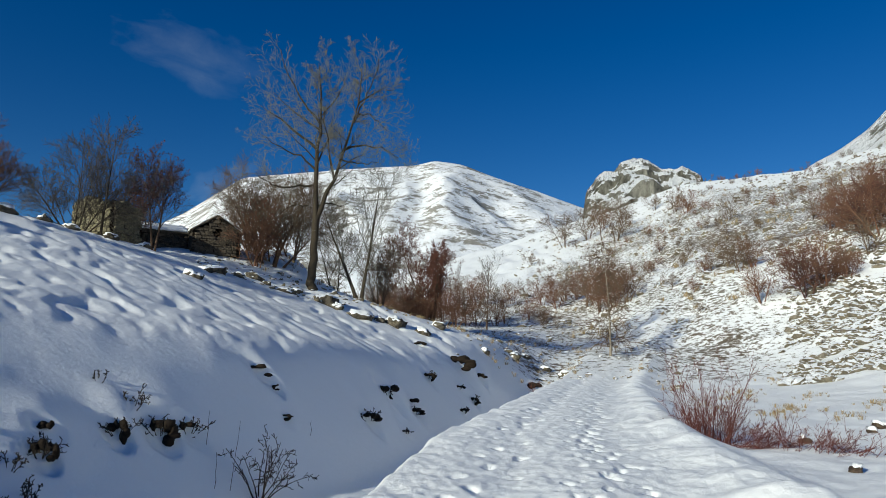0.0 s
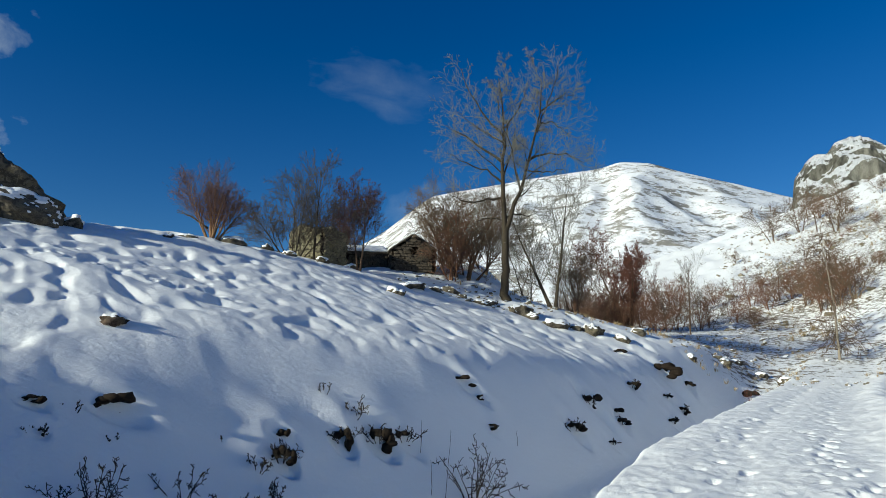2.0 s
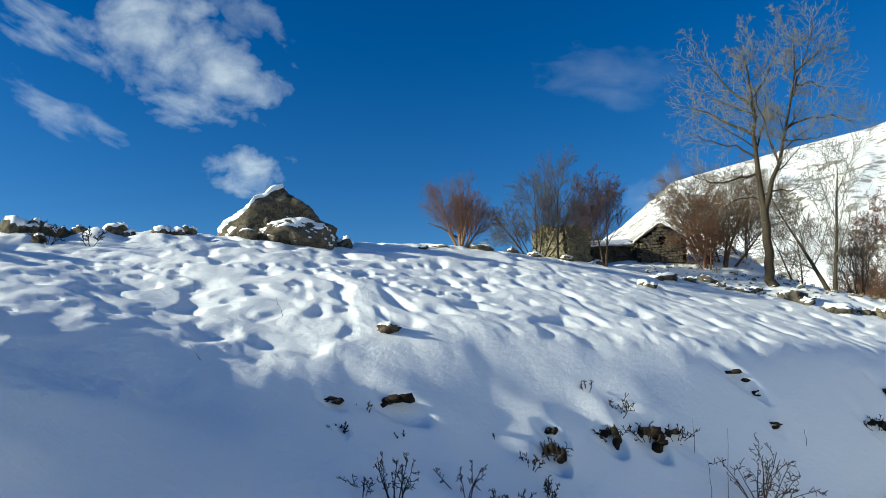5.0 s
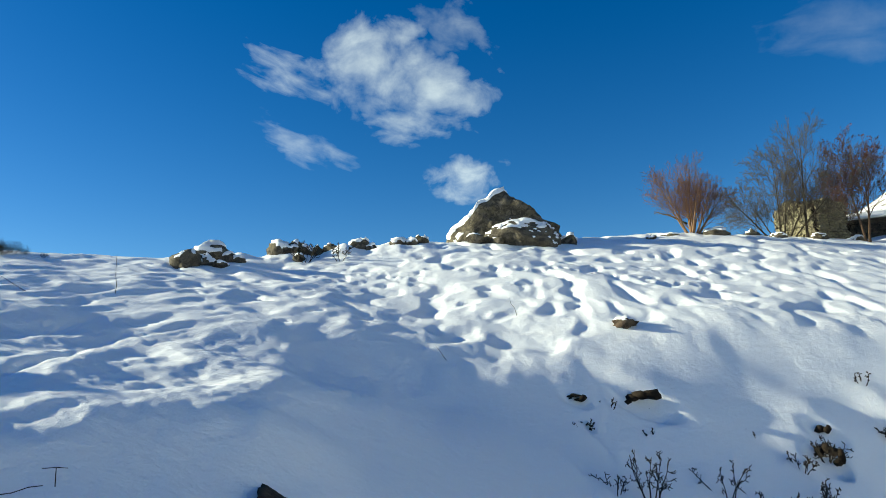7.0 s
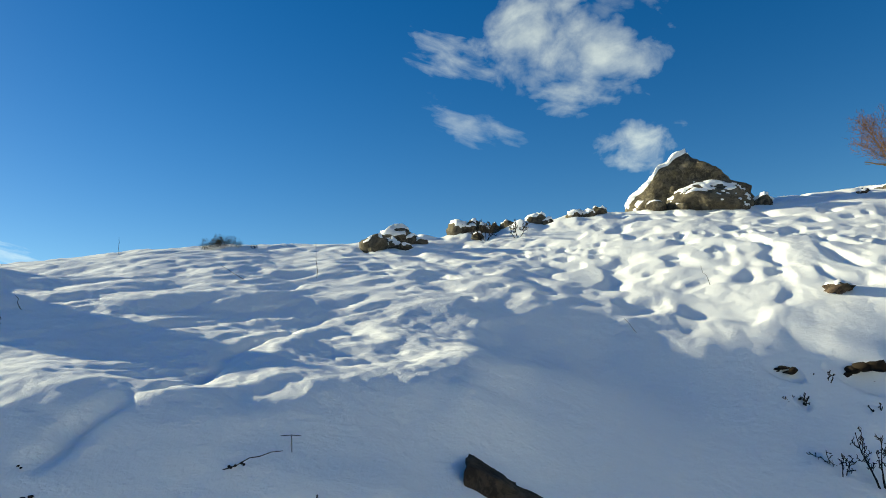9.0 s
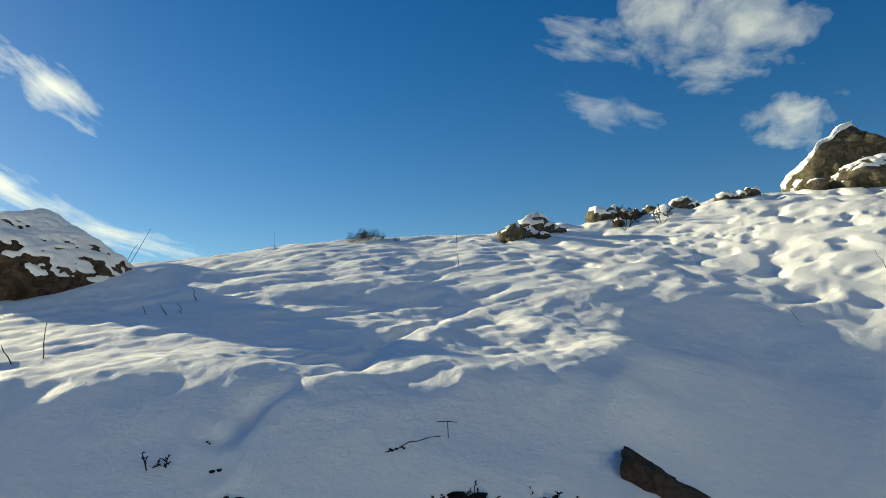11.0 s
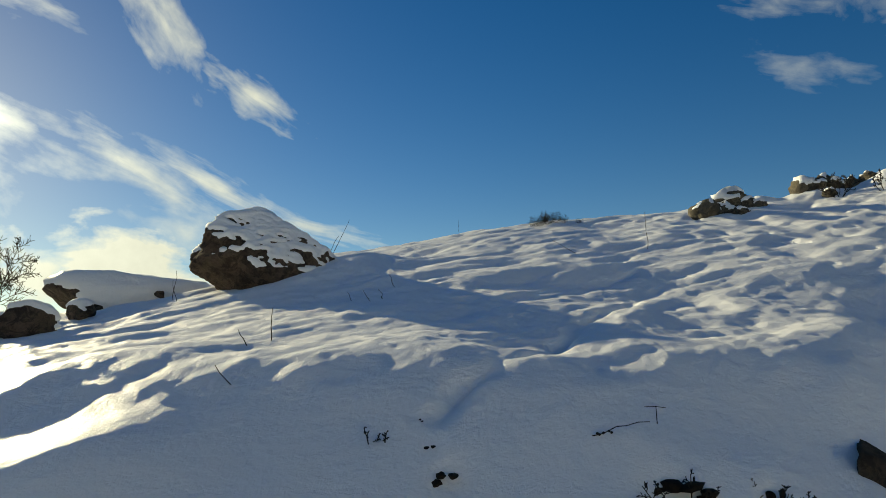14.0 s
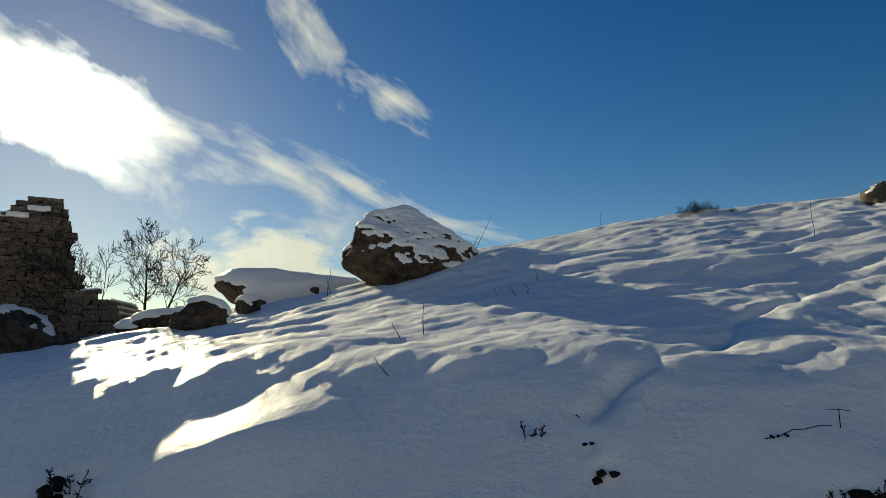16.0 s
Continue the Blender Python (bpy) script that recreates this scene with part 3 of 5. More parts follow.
def build_crag():
    """A blunt rocky summit that stands on the ridge."""
    b = np.linspace(-10.9, -22.5, 240)
    bearings = (-22.5, -21.6, -21.2, -20.6, -19.8, -19.2, -18.2, -17.2, -16.6, -15.9, -15.2, -14.3, -13.6, -12.9, -12.4, -12.0, -11.7, -10.9)
    ups = (12.0, 14.3, 15.3, 15.9, 16.3, 16.1, 16.3, 16.9, 17.2, 17.25, 17.1, 16.3, 16.4, 15.9, 15.3, 14.6, 13.0, 11.0)
    up = np.interp(b, bearings, ups) + 0.22 * fbm(b * 1.3, b * 0, 4)
    v = np.concatenate([np.linspace(0, 1, 80), np.linspace(1.05, 1.5, 10)])
    V, B = np.meshgrid(v, b, indexing="ij")
    D = 430 - 60 * (1 - V)
    X, Y = -np.sin(np.radians(B)) * D, np.cos(np.radians(B)) * D
    ridge = 430 * np.tan(np.radians(up))[None, :] * np.ones_like(V)
    face = np.where(V <= 1, np.clip(V, 0, 1) ** 0.55, 1 - (V - 1) * 0.9)
    Z = 62 + (ridge - 62) * face
    Z = Z + 7 * fbm(X * 0.05, Y * 0.05 + V * 3, 5) * np.clip(3 * V * (1.05 - V), 0.15, 1)
    side = 9 * fbm(X * 0.035 + 4, Z * 0.04, 5)
    return tagged(new("backdrop_crag", grid_mesh("backdrop_crag", X, Y - side * np.clip(4 * V * (1 - V), 0, 1), Z, CRAG)), "grey rocky crag dusted with snow", "mountain", kind="structure")


build_crag()


# ---- stones ----
def facet_blob(size, seed, facets=11, level=4, rough=0.06, lean=None):
    """A boulder's shape: a ball cut by planes and roughened. Returns a bmesh round its own centre."""
    rng = np.random.RandomState(seed)
    n = rng.normal(size=(facets, 3)) + 1e-6
    n = n / np.linalg.norm(n, axis=1)[:, None]
    far = rng.uniform(0.62, 0.95, facets)
    if lean is not None:
        for nx, ny, nz, f in lean:
            v = np.array((nx, ny, nz), float)
            n = np.vstack([n, v / np.linalg.norm(v)])
            far = np.append(far, f)
    bm = bmesh.new()
    bmesh.ops.create_icosphere(bm, subdivisions=level, radius=1.0)
    co = np.array([v.co[:] for v in bm.verts])
    dots = np.maximum(co @ n.T, 0.05)
    r = far[None, :] / dots
    r = np.minimum(-np.log(np.exp(-r * 45).sum(1) + np.exp(-45 * 1.05)) / 45, 1.1)
    for v, rr, c in zip(bm.verts, r, co):
        p = Vector(c) * rr
        w = noise.fractal(p * 3.2 + Vector((seed, 0, 0)), 0.9, 2.1, 5) * rough
        p = p * (1 + w)
        v.co = (p.x * size[0] / 2, p.y * size[1] / 2, p.z * size[2] / 2)
    bm.normal_update()
    return bm


def capped(bm, thick, start, seed, drift=(0.0, 0.0), patch=0.4):
    """The snow that lies on a stone: where it faces up (or to the drift), lifted off it; elsewhere inside it."""
    cap = bm.copy()
    cap.normal_update()
    moves = []
    for v in cap.verts:
        w = v.normal.z + drift[0] * v.normal.x + drift[1] * v.normal.y + patch * (noise.fractal(v.co * 2.4 + Vector((seed, 3, 0)), 0.7, 2.1, 6) + 0.6 * noise.fractal(v.co * 7.0 + Vector((seed, 9, 0)), 0.6, 2.1, 4))
        t = min(1.0, max(0.0, (w - start) / 0.22))
        t = t * t * (3 - 2 * t)
        moves.append(v.normal * (t * thick * (1 + 0.25 * noise.noise(v.co * 2)) - (1 - t) * 0.10 * min(1.0, thick * 8)) + Vector((0, 0, t * thick * 0.4)))
    for v, m in zip(cap.verts, moves):
        v.co += m
    return cap


def boulder(name, place, size, seed, material, label, turn=0.0, snow=0.12, start=0.55, drift=(0.0, 0.0), level=4, facets=11, rough=0.06, lean=None, sink=0.3, tilt=0.0, group="", patch=0.4):
    """A half-buried stone with the snow on it."""
    ob = tagged(new(name), label, "boulder" if max(size) > 1.2 else "rock", group)
    ob.matrix_world = pose(place.x, place.y, place.z + size[2] * (0.5 - sink), tilt, 0, turn)
    bm = facet_blob(size, seed, facets, level, rough, lean)
    if snow > 0:
        cap = capped(bm, snow, start, seed, drift, patch)
        part("rock", bm, material, ob)
        part("snow_cap", cap, SNOW, ob, "white snow lying on the rock")
    else:
        part("rock", bm, material, ob)
    return ob


# two leaning boulders on the brow
boulder("boulder", at(50.0, 28.3, 0.35), (4.9, 3.6, 3.6), 5, ROCK, "large lichened boulder with snow on its shoulder, on the brow", 50, 0.10, 0.66, (-0.60, 0.1), facets=4,
        lean=((-0.8, -0.15, 0.72, 0.60), (0.72, -0.1, 0.70, 0.60), (0.0, -1, 0.12, 0.62), (0.2, -0.6, 0.8, 0.80), (1, 0, 0.05, 0.9), (-1, -0.1, 0.1, 0.88)), sink=0.22, rough=0.12, level=5, patch=0.32)
boulder("boulder", at(48.0, 26.6, 0.1), (3.1, 1.7, 1.4), 12, ROCK, "low lichened boulder leaning against the large one, dusted with snow", 44, 0.05, 0.66, facets=9, sink=0.24, rough=0.10, tilt=6, level=5, patch=0.5)
boulder("rock", at(44.6, 27.2), (0.8, 0.7, 0.5), 14, ROCK, "dark rock capped with snow beside the boulders", 20, 0.08, 0.5, sink=0.3, level=3)
boulder("rock", at(52.3, 26.4), (0.9, 0.6, 0.5), 15, ROCK, "small grey rock at the foot of the boulder", 60, 0.05, 0.75, sink=0.25, level=3)
boulder("rock", at(50.4, 26.2), (0.6, 0.5, 0.35), 16, ROCK, "small grey rock at the foot of the boulder", 10, 0.04, 0.75, sink=0.25, level=3)

# tumbled wall along the brow
for i, (b, d, w, h, s, snow) in enumerate(((75.6, 21.6, 1.05, 0.75, 21, 0.04), (74.2, 21.7, 0.7, 0.55, 22, 0.03), (73.6, 22.6, 1.2, 0.75, 23, 0.14), (72.4, 22.4, 0.55, 0.45, 24, 0.05), (71.6, 22.4, 0.5, 0.28, 25, 0.04),
                                           (68.6, 24.4, 0.8, 0.6, 26, 0.10), (67.8, 24.2, 0.6, 0.55, 27, 0.05), (67.1, 24.5, 0.65, 0.6, 28, 0.06), (66.4, 24.3, 0.55, 0.5, 29, 0.05), (65.6, 24.6, 0.6, 0.5, 30, 0.06),
                                           (64.5, 24.5, 0.5, 0.35, 31, 0.05), (61.9, 25.0, 0.7, 0.55, 32, 0.09), (61.0, 24.8, 0.45, 0.4, 33, 0.04), (58.8, 25.5, 0.9, 0.45, 34, 0.06), (57.7, 25.2, 0.55, 0.35, 35, 0.06),
                                           (56.9, 25.6, 0.6, 0.4, 36, 0.09), (73.0, 21.4, 0.5, 0.3, 37, 0.04), (66.9, 23.6, 0.5, 0.35, 38, 0.04))):
    boulder("wall_rock", at(b, d), (w * 1.1, w * 0.8, h * 1.15), s, ROCK, "lichened rock of a tumbled wall, snow on top", 40 * i, snow * 0.7, 0.66, (-0.3, 0.2), level=3, sink=0.45, rough=0.26, facets=7, group="rocks of the tumbled wall", patch=0.6)

# the boulder further along, and one behind it
boulder("boulder", at(110.9, 14.5), (3.0, 2.4, 2.15), 41, ROCK_BROWN, "big brown boulder under a cap of snow", 111, 0.04, 0.30, (0.50, -0.10), facets=5, level=6,
        lean=((0.75, 0.0, 0.75, 0.62), (-0.3, 0, 0.95, 0.84), (-0.85, -0.1, 0.42, 0.80), (0.1, -0.72, 0.62, 0.66), (-0.3, -1, 0.05, 0.86), (-1, -0.2, 0.0, 0.84), (0.4, -1, 0.1, 0.86), (-0.5, -0.6, -0.5, 0.8)), sink=0.3, rough=0.11, patch=0.24)
boulder("boulder", at(120.6, 16.9, 0.1), (3.3, 2.6, 1.3), 43, ROCK_BROWN, "flat overhanging boulder covered with snow", 122, 0.08, -0.55, (0.95, -0.35), facets=3,
        lean=((-0.9, -0.2, -0.45, 0.74), (0, 0, 1, 0.62), (0.3, -0.3, 1, 0.66), (0.2, -1, 0.5, 0.75)), sink=0.33, patch=0.3)
boulder("rock", at(126.5, 12.6), (0.8, 0.7, 0.6), 44, ROCK_BROWN, "dark rock with snow on its back", 100, 0.06, 0.5, (0.3, 0.3), sink=0.25)
boulder("rock", at(128.2, 12.9), (0.6, 0.5, 0.36), 45, ROCK_BROWN, "dark rock with snow on its back", 60, 0.06, 0.45, (0, 0.3), sink=0.25, level=3)
boulder("rock", at(128.9, 15.0), (1.4, 0.7, 0.42), 46, ROCK_BROWN, "long low rock under snow", 130, 0.07, 0.1, sink=0.45, level=3)
boulder("rock", at(130.9, 15.2), (1.1, 0.7, 0.4), 47, ROCK_BROWN, "long low rock under snow", 140, 0.07, 0.1, sink=0.45, level=3)
boulder("rock", at(139.3, 15.0), (1.6, 1.2, 1.05), 48, ROCK_BROWN, "big dark rock with snow on its back, before the ruin", 140, 0.06, 0.5, (-0.4, 0.3), sink=0.25)
boulder("rock", at(135.5, 14.1), (0.45, 0.35, 0.25), 49, ROCK_BROWN, "small dark rock in the snow", 10, 0.0, 0.3, sink=0.3, level=3)
boulder("rock", at(123.4, 14.0), (0.7, 0.5, 0.4), 50, ROCK_BROWN, "small dark rock in the snow", 40, 0.04, 0.6, sink=0.25, level=3)
boulder("rock", at(66.8, 6.45, 0.02), (1.5, 1.2, 1.5), 51, ROCK_BROWN, "angular dark slab of rock sticking out of the bank", 66, 0.0, 0.4, sink=0.57, facets=0, rough=0.14, level=5,
        lean=((0.62, -0.05, 1, 0.20), (0, -1, 0.25, 0.45), (-1, 0, 0.12, 0.36), (1, 0, 0.1, 0.62), (0, 1, 0, 0.7)))



# ---- trees ----
def tubes(paths, material, name):
    """One mesh of tapered tubes; each path: points, radii, sides."""
    alike = {}
    for pts, radii, sides in paths:
        alike.setdefault((len(pts), sides), []).append((pts, radii))
    verts, quads, base = [], [], 0
    for (n, sides), group in alike.items():
        pts = np.array([g[0] for g in group], float)
        rad = np.array([g[1] for g in group], float)
        tang = np.gradient(pts, axis=1)
        tang /= np.linalg.norm(tang, axis=2, keepdims=True) + 1e-9
        steep = np.abs(tang[:, :1, 2:]) > 0.7
        ref = np.where(steep, np.array((0.31, 0.95, 0.02)), np.array((0.02, 0.05, 1.0)))
        a = np.cross(tang, np.broadcast_to(ref, tang.shape))
        a /= np.linalg.norm(a, axis=2, keepdims=True) + 1e-9
        b = np.cross(tang, a)
        q = 2 * np.pi * np.arange(sides) / sides
        ring = np.cos(q)[:, None] * a[:, :, None, :] + np.sin(q)[:, None] * b[:, :, None, :]
        co = pts[:, :, None, :] + rad[:, :, None, None] * ring
        idx = base + np.arange(co[..., 0].size).reshape(len(group), n, sides)
        turn = np.roll(idx, -1, axis=2)
        quads.append(np.stack([idx[:, :-1], turn[:, :-1], turn[:, 1:], idx[:, 1:]], -1).reshape(-1, 4))
        verts.append(co.reshape(-1, 3))
        base += co[..., 0].size
    return quad_mesh(name, np.concatenate(verts), np.concatenate(quads), material)


SIDES = (9, 6, 4, 3, 3)


class Grower:
    """Grows a bare tree. spread: angle of branches; lift: how much they turn up; kids: branches per level."""

    def __init__(self, seed, kids=(9, 7, 6), spread=(50, 45, 45), shrink=(0.55, 0.5, 0.45), lift=0.25, wobble=0.14, levels=3, first=0.3, thin=0.5, least=0.006):
        self.r = np.random.RandomState(seed)
        self.kids, self.spread, self.shrink = kids, spread, shrink
        self.lift, self.wobble, self.levels, self.first, self.thin, self.least = lift, wobble, levels, first, thin, least
        self.out = [[] for _ in range(levels + 1)]
        self.tips = []

    def limb(self, start, way, length, radius, level=0, first=None, end=0.3, shape=1.0, lift=None, kids=None):
        r = self.r
        n = (9, 7, 5, 4, 3)[level]
        pts, d = [np.array(start, float)], np.array(way, float) / np.linalg.norm(way)
        for i in range(n):
            d = d + r.normal(0, self.wobble, 3) * (0.28 if level == 0 else 1.0) + np.array((0, 0, (self.lift if lift is None else lift) / n * (0.3 if level == 0 else 1.0)))
            d /= np.linalg.norm(d)
            pts.append(pts[-1] + d * length / n)
        pts = np.array(pts)
        f = np.linspace(0, 1, n + 1)
        radii = np.maximum(radius * (1 - (1 - end) * f ** shape), self.least)
        if level == 0:
            radii[0] *= 1.35
        self.out[level].append((pts, radii, SIDES[level]))
        if level >= self.levels:
            self.tips.append(pts[-1])
            return pts
        many = kids if kids is not None else self.kids[level]
        a0 = self.first if first is None else first
        if level > 0:
            a0 = 0.18
        turn = r.rand() * 6.28
        for k in range(many):
            g = a0 + (1 - a0) * (k + r.rand() * 0.8) / many
            g = min(g, 0.99)
            x = g * n
            i = min(int(x), n - 1)
            p = pts[i] + (pts[i + 1] - pts[i]) * (x - i)
            t = pts[i + 1] - pts[i]
            t /= np.linalg.norm(t)
            turn += 2.4 + r.normal(0, 0.4)
            side = np.cross(t, (math.cos(turn), math.sin(turn), 0.3))
            side /= np.linalg.norm(side) + 1e-9
            ang = radians(self.spread[level] * r.uniform(0.7, 1.25))
            w = t * math.cos(ang) + side * math.sin(ang)
            size = length * self.shrink[level] * r.uniform(0.65, 1.2) * (1.15 - 0.55 * g if level == 0 else 1.05 - 0.35 * g)
            rad = max(radii[i] * self.thin * r.uniform(0.7, 1.1), self.least)
            self.limb(p, w, size, rad, level + 1)
        return pts


def tree_object(name, grower, place, label, bark, twig, category="tree", group="", leaves=None, leaf_count=0, leaf_size=0.06, limbs=False):
    """Each stem is a part (and each limb, for a big tree); the twigs together are the crown."""
    ob = tagged(new(name), label, category, group)
    ob.matrix_world = pose(*place)
    stem = "trunk" if len(grower.out[0]) < 4 and limbs else "stem" if len(grower.out[0]) > 1 else "trunk"
    for p in grower.out[0]:
        part_mesh(stem, tubes([p], bark, stem), ob)
    fine = [p for lev in grower.out[2:] for p in lev]
    if limbs:
        for p in grower.out[1]:
            part_mesh("limb", tubes([p], bark, "limb"), ob)
    else:
        fine = grower.out[1] + fine
    tagged(part_mesh("crown", tubes(fine, twig, "crown"), ob, "fine bare twigs"), kind="stuff")
    if leaves:
        tagged(part_mesh("foliage", leaf_mesh(fine, leaf_count, leaf_size, leaves), ob, "withered rust-brown leaves"), kind="stuff")
    return ob


def leaf_mesh(fine, leaf_count, leaf_size, leaves):
    rng = np.random.RandomState(len(fine))
    verts, faces = [], []
    for k in range(leaf_count):
        pts, radii, sides = fine[rng.randint(len(fine))]
        c = pts[rng.randint(1, len(pts))] + rng.normal(0, leaf_size * 0.8, 3)
        u = rng.normal(size=3)
        u /= np.linalg.norm(u)
        v = np.cross(u, rng.normal(size=3))
        v /= np.linalg.norm(v)
        L = leaf_size * rng.uniform(0.6, 1.2)
        w = np.cross(u, v) * L * 0.15
        b = len(verts)
        verts += [c - u * L, c + v * L * 0.45 + w, c + u * L, c - v * L * 0.45 + w]
        faces += [(b, b + 1, b + 2), (b, b + 2, b + 3)]
    return mesh_of("foliage", verts, faces, leaves, False)


def scaled(place, turn, size):
    return pose(place.x, place.y, place.z, 0, 0, turn) @ Matrix.Diagonal((size, size, size, 1))


# the tall forked tree
def tall_tree():
    g = Grower(11, kids=(9, 8, 7, 4), spread=(50, 46, 44, 42), shrink=(0.40, 0.46, 0.5, 0.55), lift=0.22, wobble=0.12, levels=4, thin=0.42, least=0.0075)

    def drawn(way, r0, r1, level, kids, side=0.0):
        """A limb along a drawn line (metres across and up from the foot), with branches of its own."""
        way = np.array(way, float) * (1, 0.95)
        way[:, 0] -= 0.045 * way[:, 1]
        f = np.linspace(0, 1, len(way))
        n = 9
        u = np.linspace(0, 1, n + 1)
        pts = np.stack([np.interp(u, f, way[:, 0]), side * u ** 1.3, np.interp(u, f, way[:, 1])], -1)
        pts[1:-1] = (pts[:-2] + 2 * pts[1:-1] + pts[2:]) / 4
        pts[1:] += g.r.normal(0, 0.05, (n, 3))
        radii = r0 + (r1 - r0) * u ** 0.8
        g.out[level].append((pts, radii, SIDES[level]))
        length = np.linalg.norm(np.diff(pts, axis=0), axis=1).sum()
        turn = g.r.rand() * 6
        for k in range(kids):
            x = (0.22 + 0.78 * (k + g.r.rand() * 0.7) / kids) * n
            i = min(int(x), n - 1)
            p = pts[i] + (pts[i + 1] - pts[i]) * (x - i)
            t = pts[i + 1] - pts[i]
            t /= np.linalg.norm(t)
            turn += 2.4
            across = np.cross(t, (math.cos(turn), math.sin(turn), 0.2))
            across /= np.linalg.norm(across)
            a = radians(g.r.uniform(32, 58))
            g.limb(p, t * math.cos(a) + across * math.sin(a), g.r.uniform(1.3, 2.6) * (1.1 - 0.035 * x), max(0.35 * radii[i], 0.014), level + 1)

    drawn(((0, -0.4), (0.0, 0.8), (0.16, 2.6), (0.26, 4.8)), 0.30, 0.21, 0, 0)
    drawn(((0.24, 4.6), (0.36, 8.2), (0.45, 10.2), (0.75, 11.6), (0.62, 13.4), (0.5, 15.4)), 0.17, 0.025, 0, 15, 0.5)
    drawn(((0.28, 4.5), (0.8, 5.6), (1.5, 7.4), (1.95, 8.7), (2.6, 11.0), (3.1, 12.8), (3.3, 15.0)), 0.17, 0.025, 0, 16, -0.5)
    for way, r0, side, kids in ((((0.4, 9.2), (-0.6, 10.0), (-1.6, 11.0), (-2.4, 11.7), (-3.1, 12.2)), 0.075, 0.5, 9), (((0.6, 11.0), (-0.2, 11.9), (-0.9, 13.0), (-1.6, 14.6), (-1.8, 15.6)), 0.065, -0.7, 8),
                                (((0.2, 6.8), (-0.8, 6.7), (-1.7, 6.4), (-2.6, 6.6), (-3.2, 7.3)), 0.06, -0.6, 7), (((0.3, 7.8), (-0.6, 8.6), (-1.8, 9.0), (-3.0, 9.7)), 0.055, -1.0, 8),
                                (((2.1, 9.3), (3.0, 9.7), (4.2, 9.7), (5.0, 9.4), (5.5, 9.0)), 0.06, 0.4, 9), (((2.8, 11.7), (3.6, 11.9), (4.2, 11.3), (4.7, 10.6)), 0.045, -0.5, 7),
                                (((3.0, 12.6), (3.9, 13.4), (4.8, 13.9), (5.4, 14.0)), 0.05, 0.6, 8), (((0.75, 11.6), (1.6, 12.8), (2.1, 14.0), (2.2, 14.8)), 0.05, 0.9, 8),
                                (((1.9, 8.6), (2.6, 8.4), (3.4, 8.1), (4.1, 8.3)), 0.045, -1.2, 7), (((0.35, 8.0), (0.9, 9.6), (1.3, 11.2), (1.5, 12.4)), 0.05, 1.8, 8),
                                (((1.4, 7.2), (1.2, 8.6), (0.9, 10.2), (0.8, 11.2)), 0.05, -2.2, 8), (((0.5, 10.6), (-0.4, 11.4), (-1.6, 12.6), (-2.4, 13.8)), 0.05, 1.9, 8),
                                (((2.7, 11.2), (3.2, 12.6), (4.0, 14.0), (4.2, 15.0)), 0.05, -1.8, 8), (((0.26, 5.4), (0.9, 5.7), (1.7, 5.5), (2.3, 5.9)), 0.04, 0.5, 6),
                                (((0.24, 5.2), (-0.5, 5.5), (-1.3, 5.4), (-1.9, 5.0)), 0.035, 0.6, 5)):
        drawn(way, 1.35 * r0, 0.016, 1, kids, side)
    ob = tree_object("tall_tree", g, at(10.9, 42.0), "tall forked bare deciduous tree with grey-brown bark", BARK_MID, TWIG_PALE, limbs=True)
    ob.rotation_euler = (0, 0, radians(10.9))


tall_tree()


def stool_grower(seed, stems, height_m, fan, radius, kids, levels, least, base, thin, first, lift, spread=(46, 48, 46), shrink=(0.5, 0.55, 0.55), wobble=0.13):
    g = Grower(seed, kids=kids, spread=spread, shrink=shrink, lift=lift, wobble=wobble, levels=levels, thin=thin, least=least, first=first)
    for k in range(stems):
        a = 2.4 * k + g.r.rand()
        f = fan * math.sqrt((k + 0.3) / stems)
        g.limb((base * math.cos(a) * f, base * math.sin(a) * f, -0.3 if height_m > 2 else -0.05), (math.sin(f) * math.cos(a), math.sin(f) * math.sin(a), math.cos(f)), height_m * g.r.uniform(0.72, 1.05), radius * g.r.uniform(0.7, 1.1), 0, end=0.12)
    return g


def thicket(seed, stems, height_m, fan, radius, name, label, bark, twig, category="tree", kids=(14, 10, 7), levels=3, leaves=None, leaf_count=0, least=0.0065, base=0.25, place=None, thin=0.45, first=0.14, lift=0.35, group="", leaf_size=0.06, spread=(36, 38, 40)):
    """Several stems out of one stool."""
    g = stool_grower(seed, stems, height_m, fan, radius, kids, levels, least, base, thin, first, lift, spread, (0.5, 0.5, 0.5), 0.10)
    return tree_object(name, g, place, label, bark, twig, category, group, leaves, leaf_count, leaf_size)


# bare trees beside and behind the tall one
thicket(21, 6, 6.4, 0.80, 0.10, "bare_tree", "bare tree with a fan of several brown stems", BARK_RED, TWIG_TAN, place=at(14.3, 45.5), base=1.0, first=0.22, kids=(18, 11, 7), lift=0.1)
thicket(22, 4, 5.6, 0.75, 0.09, "bare_tree", "bare spreading tree with brown twigs", BARK_RED, TWIG_TAN, place=at(15.6, 49.0), base=0.6, first=0.25)
thicket(23, 2, 7.6, 0.42, 0.12, "bare_tree", "bare slender tree with grey bark", BARK, TWIG_PALE, place=at(7.0, 43.5), base=0.4, first=0.2)
thicket(24, 5, 5.6, 0.75, 0.08, "bare_tree", "bare tree with brown twigs behind the tall one", BARK_RED, TWIG_TAN, place=at(12.6, 50.0), base=0.6)
thicket(25, 2, 6.0, 0.4, 0.08, "bare_tree", "bare slender tree with grey bark", BARK, TWIG_TAN, place=at(9.0, 52.0), base=0.4)
thicket(26, 4, 5.0, 0.55, 0.06, "bare_tree", "small bare tree with brown twigs", BARK_RED, TWIG_TAN, place=at(5.4, 50.0), base=0.5)

